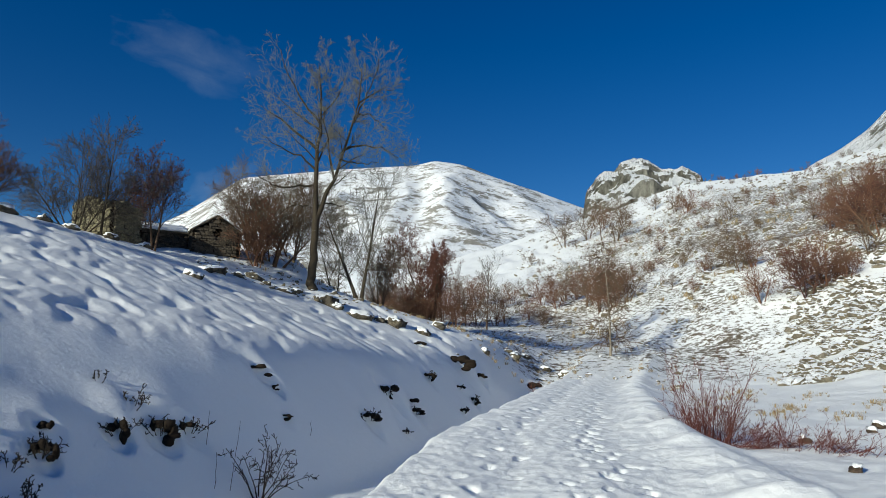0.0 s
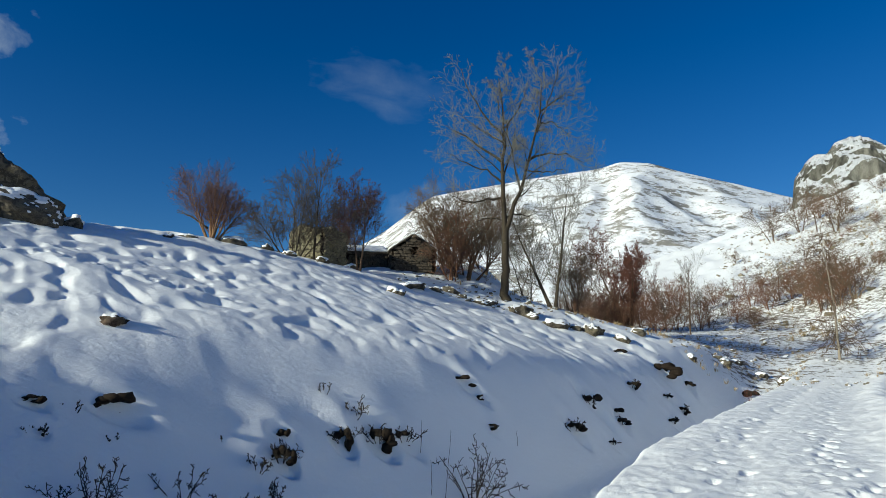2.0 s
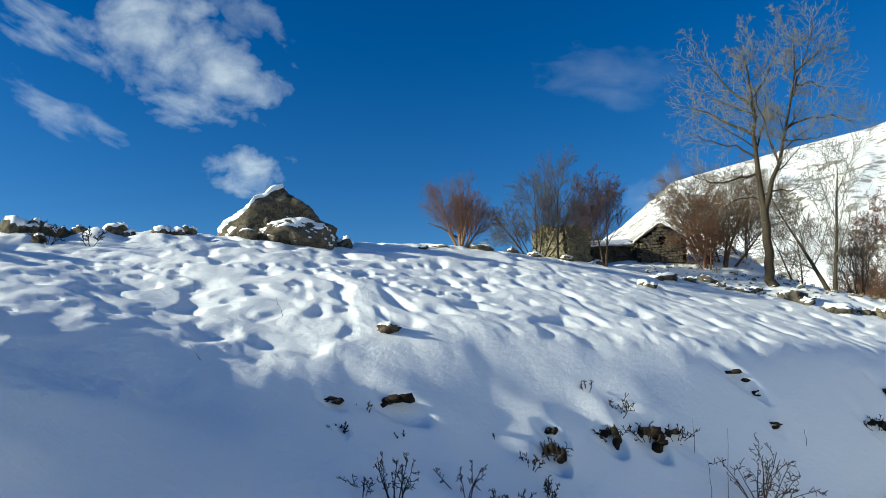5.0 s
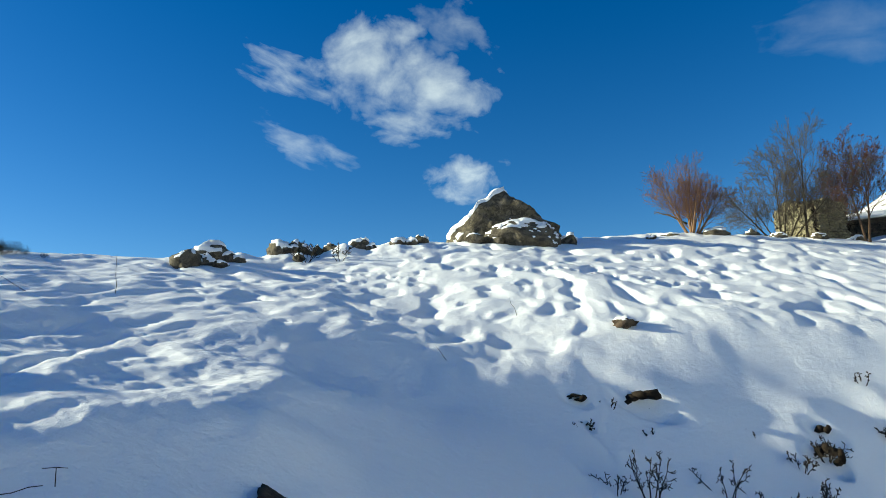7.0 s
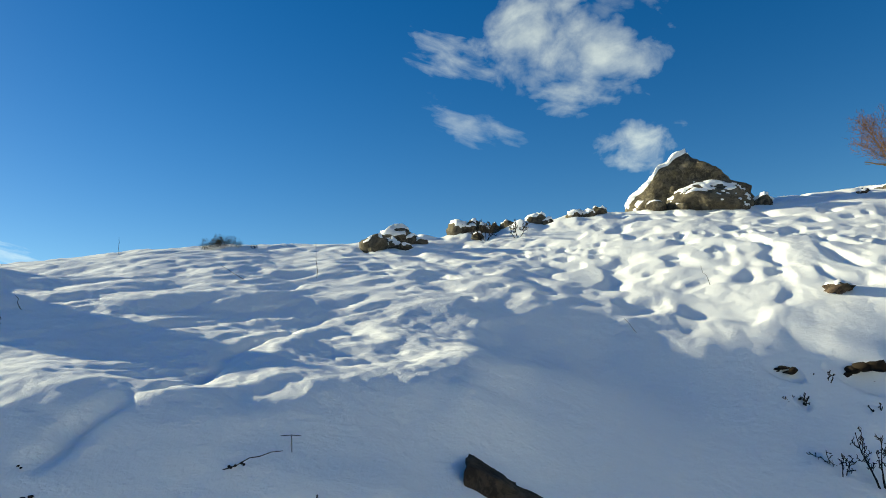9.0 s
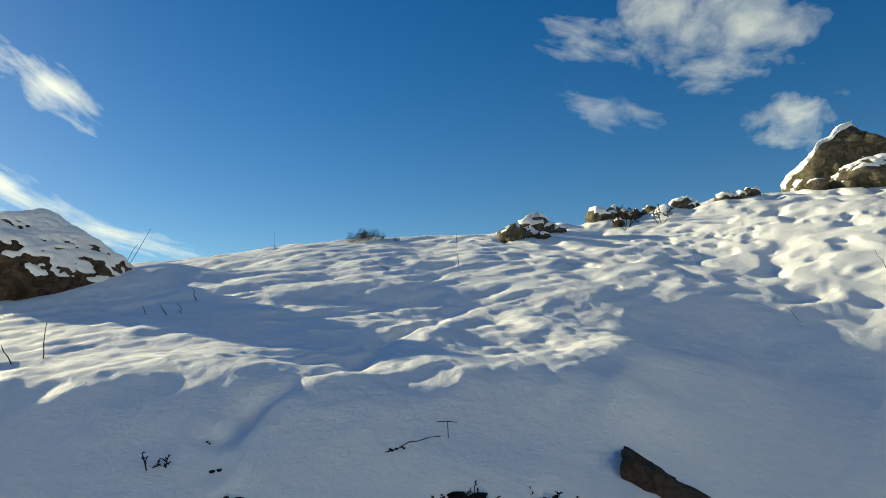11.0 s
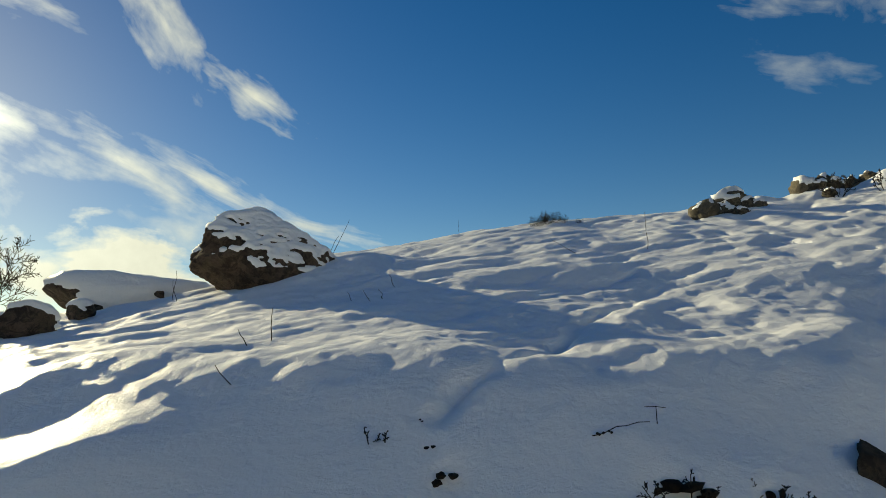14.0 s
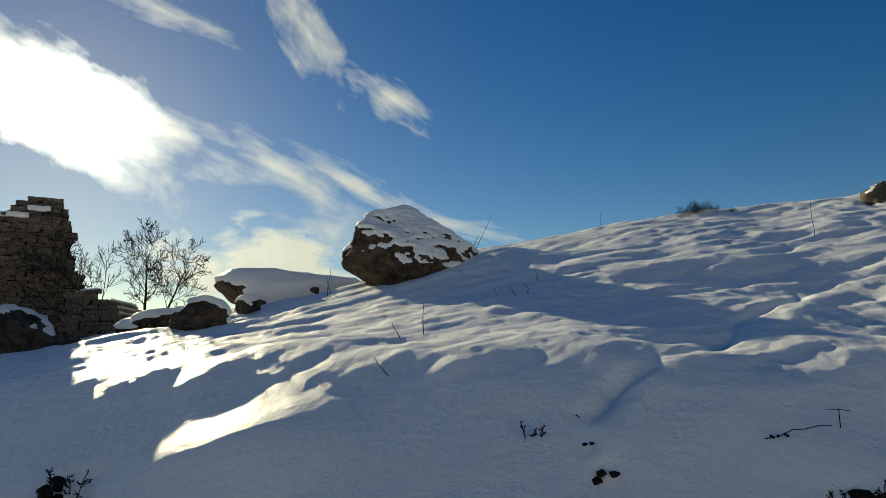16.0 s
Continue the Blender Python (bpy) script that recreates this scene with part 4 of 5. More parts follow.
# coppiced tree on the brow, beside the boulders
stool = thicket(31, 9, 2.9, 0.62, 0.06, "coppiced_tree", "coppiced tree with a fan of orange-brown stems on the brow", TWIG_ORANGE, TWIG_COPPER, kids=(14, 9, 6), least=0.0042, base=0.25, place=at(34.9, 32.0), first=0.22)
g = Grower(5, levels=2, kids=(3, 2), least=0.012)
g.limb((-0.2, 0, 0.45), (-1.6, -0.3, 0.35), 1.7, 0.06, 1, lift=0.05)
part_mesh("dead_branch", tubes(g.out[1] + g.out[2], BARK, "dead_branch"), stool, "dead grey branch sticking out sideways")

# trees before the ruined walls
thicket(33, 6, 4.3, 0.80, 0.055, "bare_tree", "bare tree with many thin dark stems", BARK, TWIG, place=at(28.6, 38.0), base=0.6, kids=(14, 9, 7), least=0.007, lift=0.15)
thicket(34, 1, 5.6, 0.1, 0.10, "bare_tree", "bare upright dark tree by the ruined wall", BARK, TWIG, place=at(26.9, 38.0), kids=(22, 8, 6), first=0.15, least=0.007, spread=(46, 42, 40))
thicket(35, 2, 5.2, 0.25, 0.09, "leafy_tree", "tree with withered red-brown leaves by the ruined wall", BARK_RED, TWIG_RED, place=at(23.1, 38.5), kids=(16, 10, 6), leaves=LEAF, leaf_count=1800, first=0.34)
thicket(36, 4, 4.4, 0.6, 0.06, "leafy_tree", "bushy tree with withered red-brown twigs behind the ruined wall", BARK_RED, TWIG_RED, place=at(24.6, 45.5), kids=(14, 10, 6), leaves=LEAF, leaf_count=1800, first=0.2)

# the beech with brown leaves, and its neighbours
thicket(41, 4, 9.4, 0.75, 0.13, "beech_tree", "beech that keeps its withered red-brown leaves", BARK, TWIG_RED, place=at(1.0, 72.0), kids=(15, 9, 6), leaves=LEAF, leaf_count=20000, first=0.2, leaf_size=0.075)
thicket(42, 1, 6.2, 0.1, 0.08, "bare_tree", "small bare tree with a straight brown trunk", BARK_RED, TWIG, place=at(-3.5, 69.0), kids=(16, 8, 5), first=0.32)


def slender_birch():
    """A straight thin stem with many short drooping side branches."""
    g = Grower(43, kids=(110, 8, 4), spread=(78, 40, 40), shrink=(0.19, 0.5, 0.5), lift=-0.5, wobble=0.10, levels=2, thin=0.3, least=0.015)
    g.limb((0, 0, -0.3), (0.01, 0, 1), 9.6, 0.10, 0, first=0.10, end=0.16, lift=0.0)
    tree_object("birch_tree", g, at(-13.4, 56.5), "slender bare birch with a pale trunk", BARK_PALE, TWIG_TAN)


slender_birch()

# the tree by the far ruin
thicket(51, 3, 3.0, 0.85, 0.05, "bare_tree", "bare spreading tree beside the ruin", TWIG_SKY, TWIG_SKY, place=at(131.0, 18.0), kids=(12, 9, 6), least=0.006, base=0.5, first=0.25, spread=(48, 46, 44), lift=0.2)


# shrubs of the valley and the far slope
def shrub_thing(seed, stems, label, twig, leaves=None, count=0, fan=0.75, name="bare_shrub", first=0.14, spread=(52, 48), kids=(15, 10)):
    g = stool_grower(seed, stems, 1.0, fan, 0.016, kids, 2, 0.0028, 0.15, 0.5, first, 0.12, spread, (0.50, 0.5), 0.12)
    ob = tagged(new(name), label, "shrub" if name == "bare_shrub" else "tree", "shrubs of the far slope")
    tagged(part_mesh("crown", tubes([p for lev in g.out for p in lev], twig, "crown"), ob), kind="stuff")
    if leaves:
        tagged(part_mesh("foliage", leaf_mesh(g.out[2], count, 0.022, leaves), ob, "withered rust-brown leaves"), kind="stuff")
    return ob


skyline_shrub = shrub_thing(65, 6, "dark leafless shrub on the brow of the hill", TWIG_SKY, fan=0.8)
protos = [shrub_thing(61, 3, "bare brown shrub on the snowy slope", TWIG_TAN, fan=0.45), shrub_thing(62, 4, "bare reddish shrub on the snowy slope", TWIG_COPPER, fan=0.6),
          shrub_thing(63, 5, "shrub with withered red-brown leaves on the slope", TWIG_RED, LEAF, 900, 0.8), shrub_thing(64, 1, "small bare tree on the snowy slope", TWIG_TAN, fan=0.1, name="bare_tree", first=0.25, spread=(48, 44), kids=(22, 8)),
          shrub_thing(66, 6, "wide-spreading bare reddish shrub on the slope", TWIG_COPPER, fan=0.95)]
rng = np.random.RandomState(12)


def shrub(bearing, dist, size, kind):
    """One of the kinds, that many metres high; 9: the dark one of the brow."""
    return copy_thing(protos[kind] if kind < 9 else skyline_shrub, scaled(at(bearing, dist), rng.rand() * 360, size / 1.1))


for b, d, h, k in ((-0.3, 112, 5.1, 1), (-1.2, 108, 5.1, 0), (-2.2, 108, 4.9, 1), (1.6, 100, 5.1, 1), (2.6, 98, 5.1, 0), (3.6, 95, 4.9, 1), (4.6, 88, 4.6, 0), (5.6, 84, 4.4, 1), (0.2, 96, 4.1, 2), (2, 86, 4.1, 1),
                   (6.4, 80, 4.6, 0), (4, 78, 4.2, 1), (5.2, 66, 4.6, 0), (4.4, 68, 4.8, 1), (3.3, 70, 5, 0), (2.4, 72, 4.6, 2), (1.4, 70, 4.2, 1), (0, 72, 5, 4), (-0.9, 70, 4.4, 1), (-1.8, 72, 4.2, 0), (-2.6, 74, 4, 1), (-4.2, 76, 3.6, 1), (-5, 80, 3.6, 0), (6.2, 62, 4.4, 1), (-7, 86, 3.6, 1), (-10.1, 191.6, 11.1, 0), (-12, 196.6, 11.5, 0), (-13.1, 169, 11, 3), (-14.3, 163.7, 10.4, 0), (-15, 191.3, 9.5, 0), (-12.6, 215, 8.5, 3), (-13.4, 205, 8, 1), (-19, 174.6, 7.2, 0),
                   (-19.9, 157.6, 6.5, 1), (-17.5, 207.4, 6, 0), (-23, 130, 4.8, 0), (-26.2, 132.1, 3.3, 1), (-24.9, 109.1, 2.3, 0), (-17.7, 114.2, 2.4, 1), (-23.4, 77.6, 4.8, 0), (-24.4, 78.9, 3.9, 1), (-22.5, 82.9, 3.8, 0), (-21.4, 82.7, 2.7, 0),
                   (-20.8, 82.9, 2.4, 1), (-24.8, 67.4, 4.2, 1), (-27.9, 66.1, 5.2, 2), (-29.1, 67.1, 5.6, 4), (-26.9, 70.9, 3.5, 0), (-30.5, 66.9, 3.3, 1), (-32, 71.6, 4.2, 0), (-28.8, 97.1, 4, 0), (-29.8, 88.5, 4.4, 1), (-30.9, 86.7, 5.7, 4),
                   (-31.9, 80.2, 6.6, 2), (-32.9, 76.4, 7, 4), (-32.7, 99.5, 4.1, 1), (-31.8, 97.9, 4.1, 0), (-34, 78, 7, 2), (-33.4, 88, 7.5, 1), (-14.9, 83.8, 5.6, 0), (-13.8, 85, 6.3, 1), (-12.7, 87, 5.8, 1), (-11.8, 90.1, 5.2, 0),
                   (-10.9, 95.7, 4.8, 1), (-10, 94.6, 4.7, 0), (-9.3, 91.2, 4.5, 1), (-8.1, 95.3, 4.3, 1), (-14.4, 90, 5.6, 1), (-12.2, 94, 5, 4), (-19.3, 90.1, 2.2, 0), (-18.4, 82.4, 2, 0), (-20.1, 76.5, 1.9, 1), (-20.4, 70.5, 1.2, 0),
                   (-12.1, 134.9, 4.5, 3), (-15.9, 93.2, 1.5, 0), (-2.8, 103.7, 5.6, 1), (-4.4, 98, 4.5, 0), (-5.6, 101.9, 3.8, 1), (-6.5, 106.1, 3.5, 0), (-7.3, 160.3, 4, 0), (-28.2, 139.4, 2.3, 1), (-30.4, 117.3, 2.9, 0), (-21.3, 119, 2.5, 0),
                   (-26.7, 84.6, 1.8, 0), (-24.5, 162.1, 2.7, 0), (-19.9, 104.9, 2.2, 0), (-16.8, 102.8, 2.1, 1)):
    shrub(b, d, h, k)
for k in range(26):
    shrub(-20.5 - 11 * k / 26 + rng.normal(0, 0.5), 292 + rng.uniform(-8, 6), rng.uniform(1.5, 4.0), rng.choice((0, 1, 3)))
for k in range(130):
    shrub(rng.uniform(-33, -7), rng.uniform(75, 260), rng.uniform(0.8, 2.6), rng.choice((0, 0, 1, 3)))
for b, s in ((86.4, 0.9), (87.0, 1.3), (87.6, 1.2), (88.3, 1.6), (88.9, 1.1), (85.2, 0.6)):
    shrub(b, 21.5, 0.27 * s, 9)
skyline_shrub.matrix_world = scaled(at(87.8, 22.0), 10, 0.4)
for p in protos:
    p.matrix_world = scaled(at(-36.5 - 1.2 * protos.index(p), 90 + 9 * protos.index(p)), 40, 5.0)



# ---- masonry ----
def stone_mesh(seed, material):
    """A rough flat stone of unit size."""
    rng = np.random.RandomState(seed)
    bm = bmesh.new()
    bmesh.ops.create_cube(bm, size=1.0)
    bmesh.ops.bevel(bm, geom=list(bm.edges), offset=0.12, segments=1, affect="EDGES")
    for v in bm.verts:
        v.co += Vector(rng.uniform(-0.07, 0.07, 3))
    me = bpy.data.meshes.new("stone")
    bm.to_mesh(me)
    bm.free()
    me.materials.append(material)
    return me


def stone_row(rng, left, right, course, long):
    x = left + rng.uniform(-0.1, 0.05)
    while x < right - 0.06:
        w = min(rng.uniform(*long), right - x + rng.uniform(-0.05, 0.1))
        if w > 0.06:
            yield x + w / 2, w
        x += w


def dry_wall(parent, m, length, profile, thick, seed, material, course=(0.11, 0.19), long=(0.25, 0.6), single=False, gap=None, stones=None):
    """A wall of coursed rubble along its x axis: single stones as parts, or one mesh. profile(x): its height; gap: an opening x0, x1, z0, z1."""
    rng = np.random.RandomState(seed)
    meshes = stones or [stone_mesh(100 + k, material) for k in range(8)]
    data = [(np.array([v.co[:] for v in me.vertices]), [tuple(p.vertices) for p in me.polygons]) for me in meshes]
    verts, faces, core, core_f = [], [], [], []
    z, top = -0.5, max(profile(x) for x in np.linspace(0, length, 60))
    while z < top:
        h = rng.uniform(*course)
        for x, w in stone_row(rng, 0, length, h, long):
            if z + h * 0.6 > profile(x):
                continue
            if gap and gap[0] < x < gap[1] and gap[2] < z + h / 2 < gap[3]:
                continue
            t = thick + rng.uniform(-0.06, 0.08)
            k = rng.randint(len(meshes))
            mm = m @ pose(x, rng.uniform(-0.03, 0.03), z + h / 2, rng.uniform(-3, 3), rng.uniform(-3, 3), rng.uniform(-4, 4)) @ Matrix.Diagonal((w * 1.0, t, h * 1.02, 1))
            if single:
                ob = new("stone", meshes[k])
                ob.parent = parent
                ob.matrix_basis = mm
            else:
                b = len(verts)
                R = np.array(mm)
                co = data[k][0] @ R[:3, :3].T + R[:3, 3]
                verts += list(co)
                faces += [tuple(i + b for i in f) for f in data[k][1]]
            c = np.array([(sx * w * 0.52, sy * thick * 0.36, sz * h * 0.55) for sx in (-1, 1) for sy in (-1, 1) for sz in (-1, 1)])
            R = np.array(m @ pose(x, 0, z + h / 2))
            b = len(core)
            core += list(c @ R[:3, :3].T + R[:3, 3])
            core_f += [tuple(b + i for i in f) for f in ((0, 1, 3, 2), (4, 6, 7, 5), (0, 4, 5, 1), (2, 3, 7, 6), (0, 2, 6, 4), (1, 5, 7, 3))]
        z += h
    if not single:
        tagged(part_mesh("stonework", mesh_of("stonework", verts, faces, material, False), parent), kind="stuff")
    tagged(part_mesh("core", mesh_of("core", core, core_f, EARTH, False), parent, "dark rubble between the stones"), kind="stuff")


def slab(name, parent, m, size, material, label="", jitter=0.02, seed=0, cuts=4):
    """A thick uneven plate."""
    bm = bmesh.new()
    bmesh.ops.create_grid(bm, x_segments=cuts * 3, y_segments=cuts * 3, size=0.5)
    ext = bmesh.ops.extrude_face_region(bm, geom=list(bm.faces))
    for v in ext["geom"]:
        if isinstance(v, bmesh.types.BMVert):
            v.co.z += 1
    bmesh.ops.recalc_face_normals(bm, faces=list(bm.faces))
    for v in bm.verts:
        p = Vector((v.co.x * size[0], v.co.y * size[1], v.co.z * size[2]))
        n = noise.noise_vector(p * 2.5 + Vector((seed, 0, 0)))
        v.co = m @ (p + n * jitter)
    return part(name, bm, material, parent, label)


# the high ruined wall against the light
def far_ruin():
    p = at(136.4, 19.4)
    ob = tagged(new("ruined_wall"), "high ruined rubble wall with a ragged edge, snow on its top", "ruin")
    ob.matrix_world = pose(p.x, p.y, p.z, 0, 0, 138.4) @ Matrix.Diagonal((0.68, 0.68, 0.74, 1))

    def profile(x):
        edge = np.interp(x, (0, 0.9, 0.92, 1.3, 1.32, 2.3, 2.5, 2.6, 2.75, 2.9, 3.05, 3.2, 3.3), (4.1, 4.25, 4.35, 4.4, 4.75, 4.8, 4.7, 4.3, 3.7, 3.1, 2.6, 2.0, 1.2))
        return float(edge)
    dry_wall(ob, pose(-2.7, 0, 0), 3.3, profile, 0.7, 5, RUINSTONE, (0.08, 0.2), (0.18, 0.62), True)
    dry_wall(ob, pose(-2.6, 0.4, 0, 0, 0, 90), 3.0, lambda x: 4.0 - 0.9 * x, 0.6, 6, RUINSTONE, (0.14, 0.22), (0.3, 0.7))
    for k, (x, z, w) in enumerate(((-1.9, 4.05, 1.3), (-0.95, 4.3, 0.7))):
        slab("snow_layer", ob, pose(x, 0, z), (w, 0.8, 0.16), SNOW, "snow on the wall top", 0.05, k)
    q = at(134.0, 17.8, -0.2)
    low = tagged(new("fallen_wall"), "low tumbled end of a stone wall, snow between the slabs", "ruin")
    low.matrix_world = pose(q.x, q.y, q.z, 0, 0, 135) @ Matrix.Diagonal((0.75, 0.75, 0.75, 1))
    dry_wall(low, pose(-0.9, 0, 0), 2.2, lambda x: float(np.interp(x, (0, 0.4, 0.9, 1.2, 2.2), (0.8, 1.0, 0.95, 0.7, 0.1))), 0.7, 8, RUINSTONE, (0.12, 0.2), (0.3, 0.6), True)
    for k, (x, z, w, a) in enumerate(((0.6, 0.62, 0.9, 14), (0.8, 0.42, 1.0, 12), (0.9, 0.25, 1.1, 10), (-0.3, 0.98, 0.7, -4))):
        slab("slate", low, pose(x, -0.15, z, 0, a, 0), (w, 0.7, 0.07), RUINSTONE, "", 0.03, k)
        slab("snow_layer", low, pose(x + 0.05, -0.1, z + 0.075, 0, a, 0), (w * 0.8, 0.5, 0.06), SNOW, "snow on a fallen slab", 0.03, k + 9)


far_ruin()


# roofless tower-like ruin, the low hut and the gabled hut
def stone_house(name, label, place, turn, width, depth, wall_h, gable, seed, roof=True, front_gap=None, ragged=0.0, stone=None):
    ob = tagged(new(name), label, "hut")
    ob.matrix_world = pose(place.x, place.y, place.z, 0, 0, turn)
    rng = np.random.RandomState(seed)
    ph = rng.rand() * 9

    def gabled(x):
        return wall_h + gable * (1 - abs(2 * x / width - 1)) - ragged * (0.5 + 0.5 * math.sin(3.1 * x + ph))

    def level(x):
        return wall_h - ragged * (0.5 + 0.5 * math.sin(2.3 * x + ph))
    dry_wall(ob, pose(-width / 2, -depth / 2, 0), width, gabled, 0.45, seed, stone or HUTSTONE_SHADED, (0.12, 0.2), (0.25, 0.55), False, front_gap)
    dry_wall(ob, pose(-width / 2, depth / 2, 0), width, gabled, 0.45, seed + 1, stone or HUTSTONE_SHADED, (0.14, 0.22), (0.3, 0.6))
    for k, x in enumerate((-width / 2, width / 2)):
        dry_wall(ob, pose(x, -depth / 2, 0, 0, 0, 90), depth, level, 0.45, seed + 2 + k, stone or HUTSTONE_SHADED, (0.12, 0.2), (0.25, 0.55))
    if roof:
        rise = math.degrees(math.atan2(gable, width / 2))
        run = math.hypot(gable, width / 2) + 0.35
        for side in (-1, 1):
            m = pose(0, 0, wall_h + gable + 0.06) @ pose(0, 0, 0, 0, side * rise, 0) @ pose(side * run / 2, 0, 0)
            roof_part = slab("roof", ob, m, (run, depth + 0.6, 0.09), HUTSTONE_SHADED, "heavy stone-slab roof", 0.03, seed + side, 6)
            slab("roof_snow", roof_part, m @ pose(side * -0.05, 0.15, 0.10), (run * 0.92, depth + 0.3, 0.12), SNOW, "snow lying on the roof", 0.04, seed + side + 3, 6)
        m = pose(0, -depth / 2 - 0.2, wall_h + gable - 0.08, 90, 0, 0)
        bm = bmesh.new()
        bmesh.ops.create_cone(bm, cap_ends=True, segments=10, radius1=0.08, radius2=0.07, depth=0.8, matrix=m)
        part("ridge_beam", bm, TIMBER, ob, "weathered ridge beam")
    return ob


stone_house("ruined_tower", "roofless square ruin of yellowish lichened stone", at(26.5, 42.5), -12, 2.3, 2.2, 2.35, 0.2, 31, False, None, 0.25, WALLSTONE)
stone_house("low_hut", "low stone hut under a snow-covered slab roof", at(22.7, 46.0), 122, 2.6, 2.6, 0.8, 0.5, 41, True)
stone_house("gabled_hut", "small stone hut with a slab roof and dark window", at(18.9, 45.5), 28, 2.5, 3.0, 1.0, 0.85, 51, True, (1.05, 1.4, 0.65, 1.05))

# stones of the brow, the crest and the valley
for i, (b, d, w, h) in enumerate(((41.1, 15.99, 0.75, 0.32), (18.5, 37.89, 2.2, 0.8), (20.1, 31.22, 1.2, 0.6), (7.0, 38.8, 1.9, 0.85), (4.1, 39.75, 1.8, 1.15), (1.8, 39.72, 1.45, 0.85), (9.6, 39.46, 2.0, 1.1), (8.8, 38.87, 1.2, 0.8),
                                  (13.0, 38.93, 1.4, 0.6), (12.1, 40.19, 1.2, 0.6), (15.7, 40.23, 1.6, 0.6), (-3.6, 86.84, 1.0, 0.6), (-5.6, 47.82, 1.3, 0.9), (-9.9, 48.83, 1.7, 0.8), (-3.3, 43.17, 0.9, 0.6), (0.6, 43.29, 1.3, 0.7),
                                  (28.9, 35.01, 1.0, 0.4), (26.2, 37.07, 1.3, 0.5), (23.8, 38.94, 1.0, 0.5), (33.2, 32.2, 1.5, 0.6), (33.7, 32.38, 1.1, 0.8), (36.6, 30.76, 1.0, 0.35), (38.0, 29.75, 0.6, 0.3), (29.8, 40.28, 1.6, 1.1), (30.6, 36.94, 1.2, 0.8),
                                  (10.3, 39.11, 1.0, 0.7), (5.4, 39.34, 0.9, 0.5), (16.7, 38.87, 1.0, 0.45), (14.6, 39.29, 0.9, 0.4), (-6.6, 50.41, 1.1, 0.5), (-8.1, 50.72, 1.3, 0.5))):
    boulder("rock", at(b, d), (w * 0.8, w * 0.65, h * 0.95), 70 + i, ROCK if d > 30 else ROCK_BROWN, "weathered rock poking out of the snow, snow on top" if d > 20 else "dark flat rock under a brow of snow", 70 * i, 0.035, 0.6, level=3, sink=0.6, rough=0.38, patch=0.7, facets=5)


def stone_field(name, label, count, seed, spot, size, material, snow=0.5):
    """Very many loose stones: one mesh of broken plates."""
    rng = np.random.RandomState(seed)
    shapes = []
    for k in range(7):
        bm = facet_blob((1, 1, 1), 300 + k, 8, 1, 0.1)
        shapes.append((np.array([v.co[:] for v in bm.verts]), [tuple(v.index for v in f.verts) for f in bm.faces]))
        bm.free()
    verts, faces, n = [], [], 0
    for k in range(count):
        b, d = spot(rng)
        p = at(b, d)
        if perlin(0.11 * p.x, 0.11 * p.y) + 0.5 * perlin(0.4 * p.x, 0.4 * p.y) < -0.08:
            continue
        s = size(rng, d)
        co, fs = shapes[rng.randint(7)]
        m = np.array(pose(p.x, p.y, p.z + 0.02 * s, rng.uniform(-25, 25), rng.uniform(-25, 25), rng.uniform(0, 360)))
        co = (co * (s, s * rng.uniform(0.5, 0.9), s * rng.uniform(0.25, 0.55))) @ m[:3, :3].T + m[:3, 3]
        verts += list(co)
        faces += [tuple(i + n for i in f) for f in fs]
        n += len(co)
    return tagged(new(name, mesh_of(name, verts, faces, material, False)), label, "stones", kind="stuff")


stone_field("scree", "tumbled brown scree slabs half covered with snow", 5200, 1, lambda r: (-25.5 - 11 * r.rand() ** 0.7, 44 + 46 * r.rand() ** 1.5), lambda r, d: r.uniform(0.35, 1.5) * r.uniform(0.35, 1), SCREE)
stone_field("crest_stones", "stones and rubble along the crest of the bank", 260, 9, lambda r: (r.uniform(-1, 20), 38.5 + 6 * r.rand()), lambda r, d: r.uniform(0.12, 0.55) * r.uniform(0.5, 1.1), SCREE)
stone_field("stones", "scattered stones on the valley floor", 1300, 2, lambda r: (r.uniform(-20, 10), 42 + 70 * r.rand()), lambda r, d: r.uniform(0.2, 0.8) * r.uniform(0.4, 1.2), SCREE)
stone_field("slope_stones", "stones and outcrops on the far slope", 2200, 4, lambda r: (r.uniform(-34, -6), 75 + 190 * r.rand()), lambda r, d: r.uniform(0.5, 1.9) * r.uniform(0.4, 1.1), SCREE)


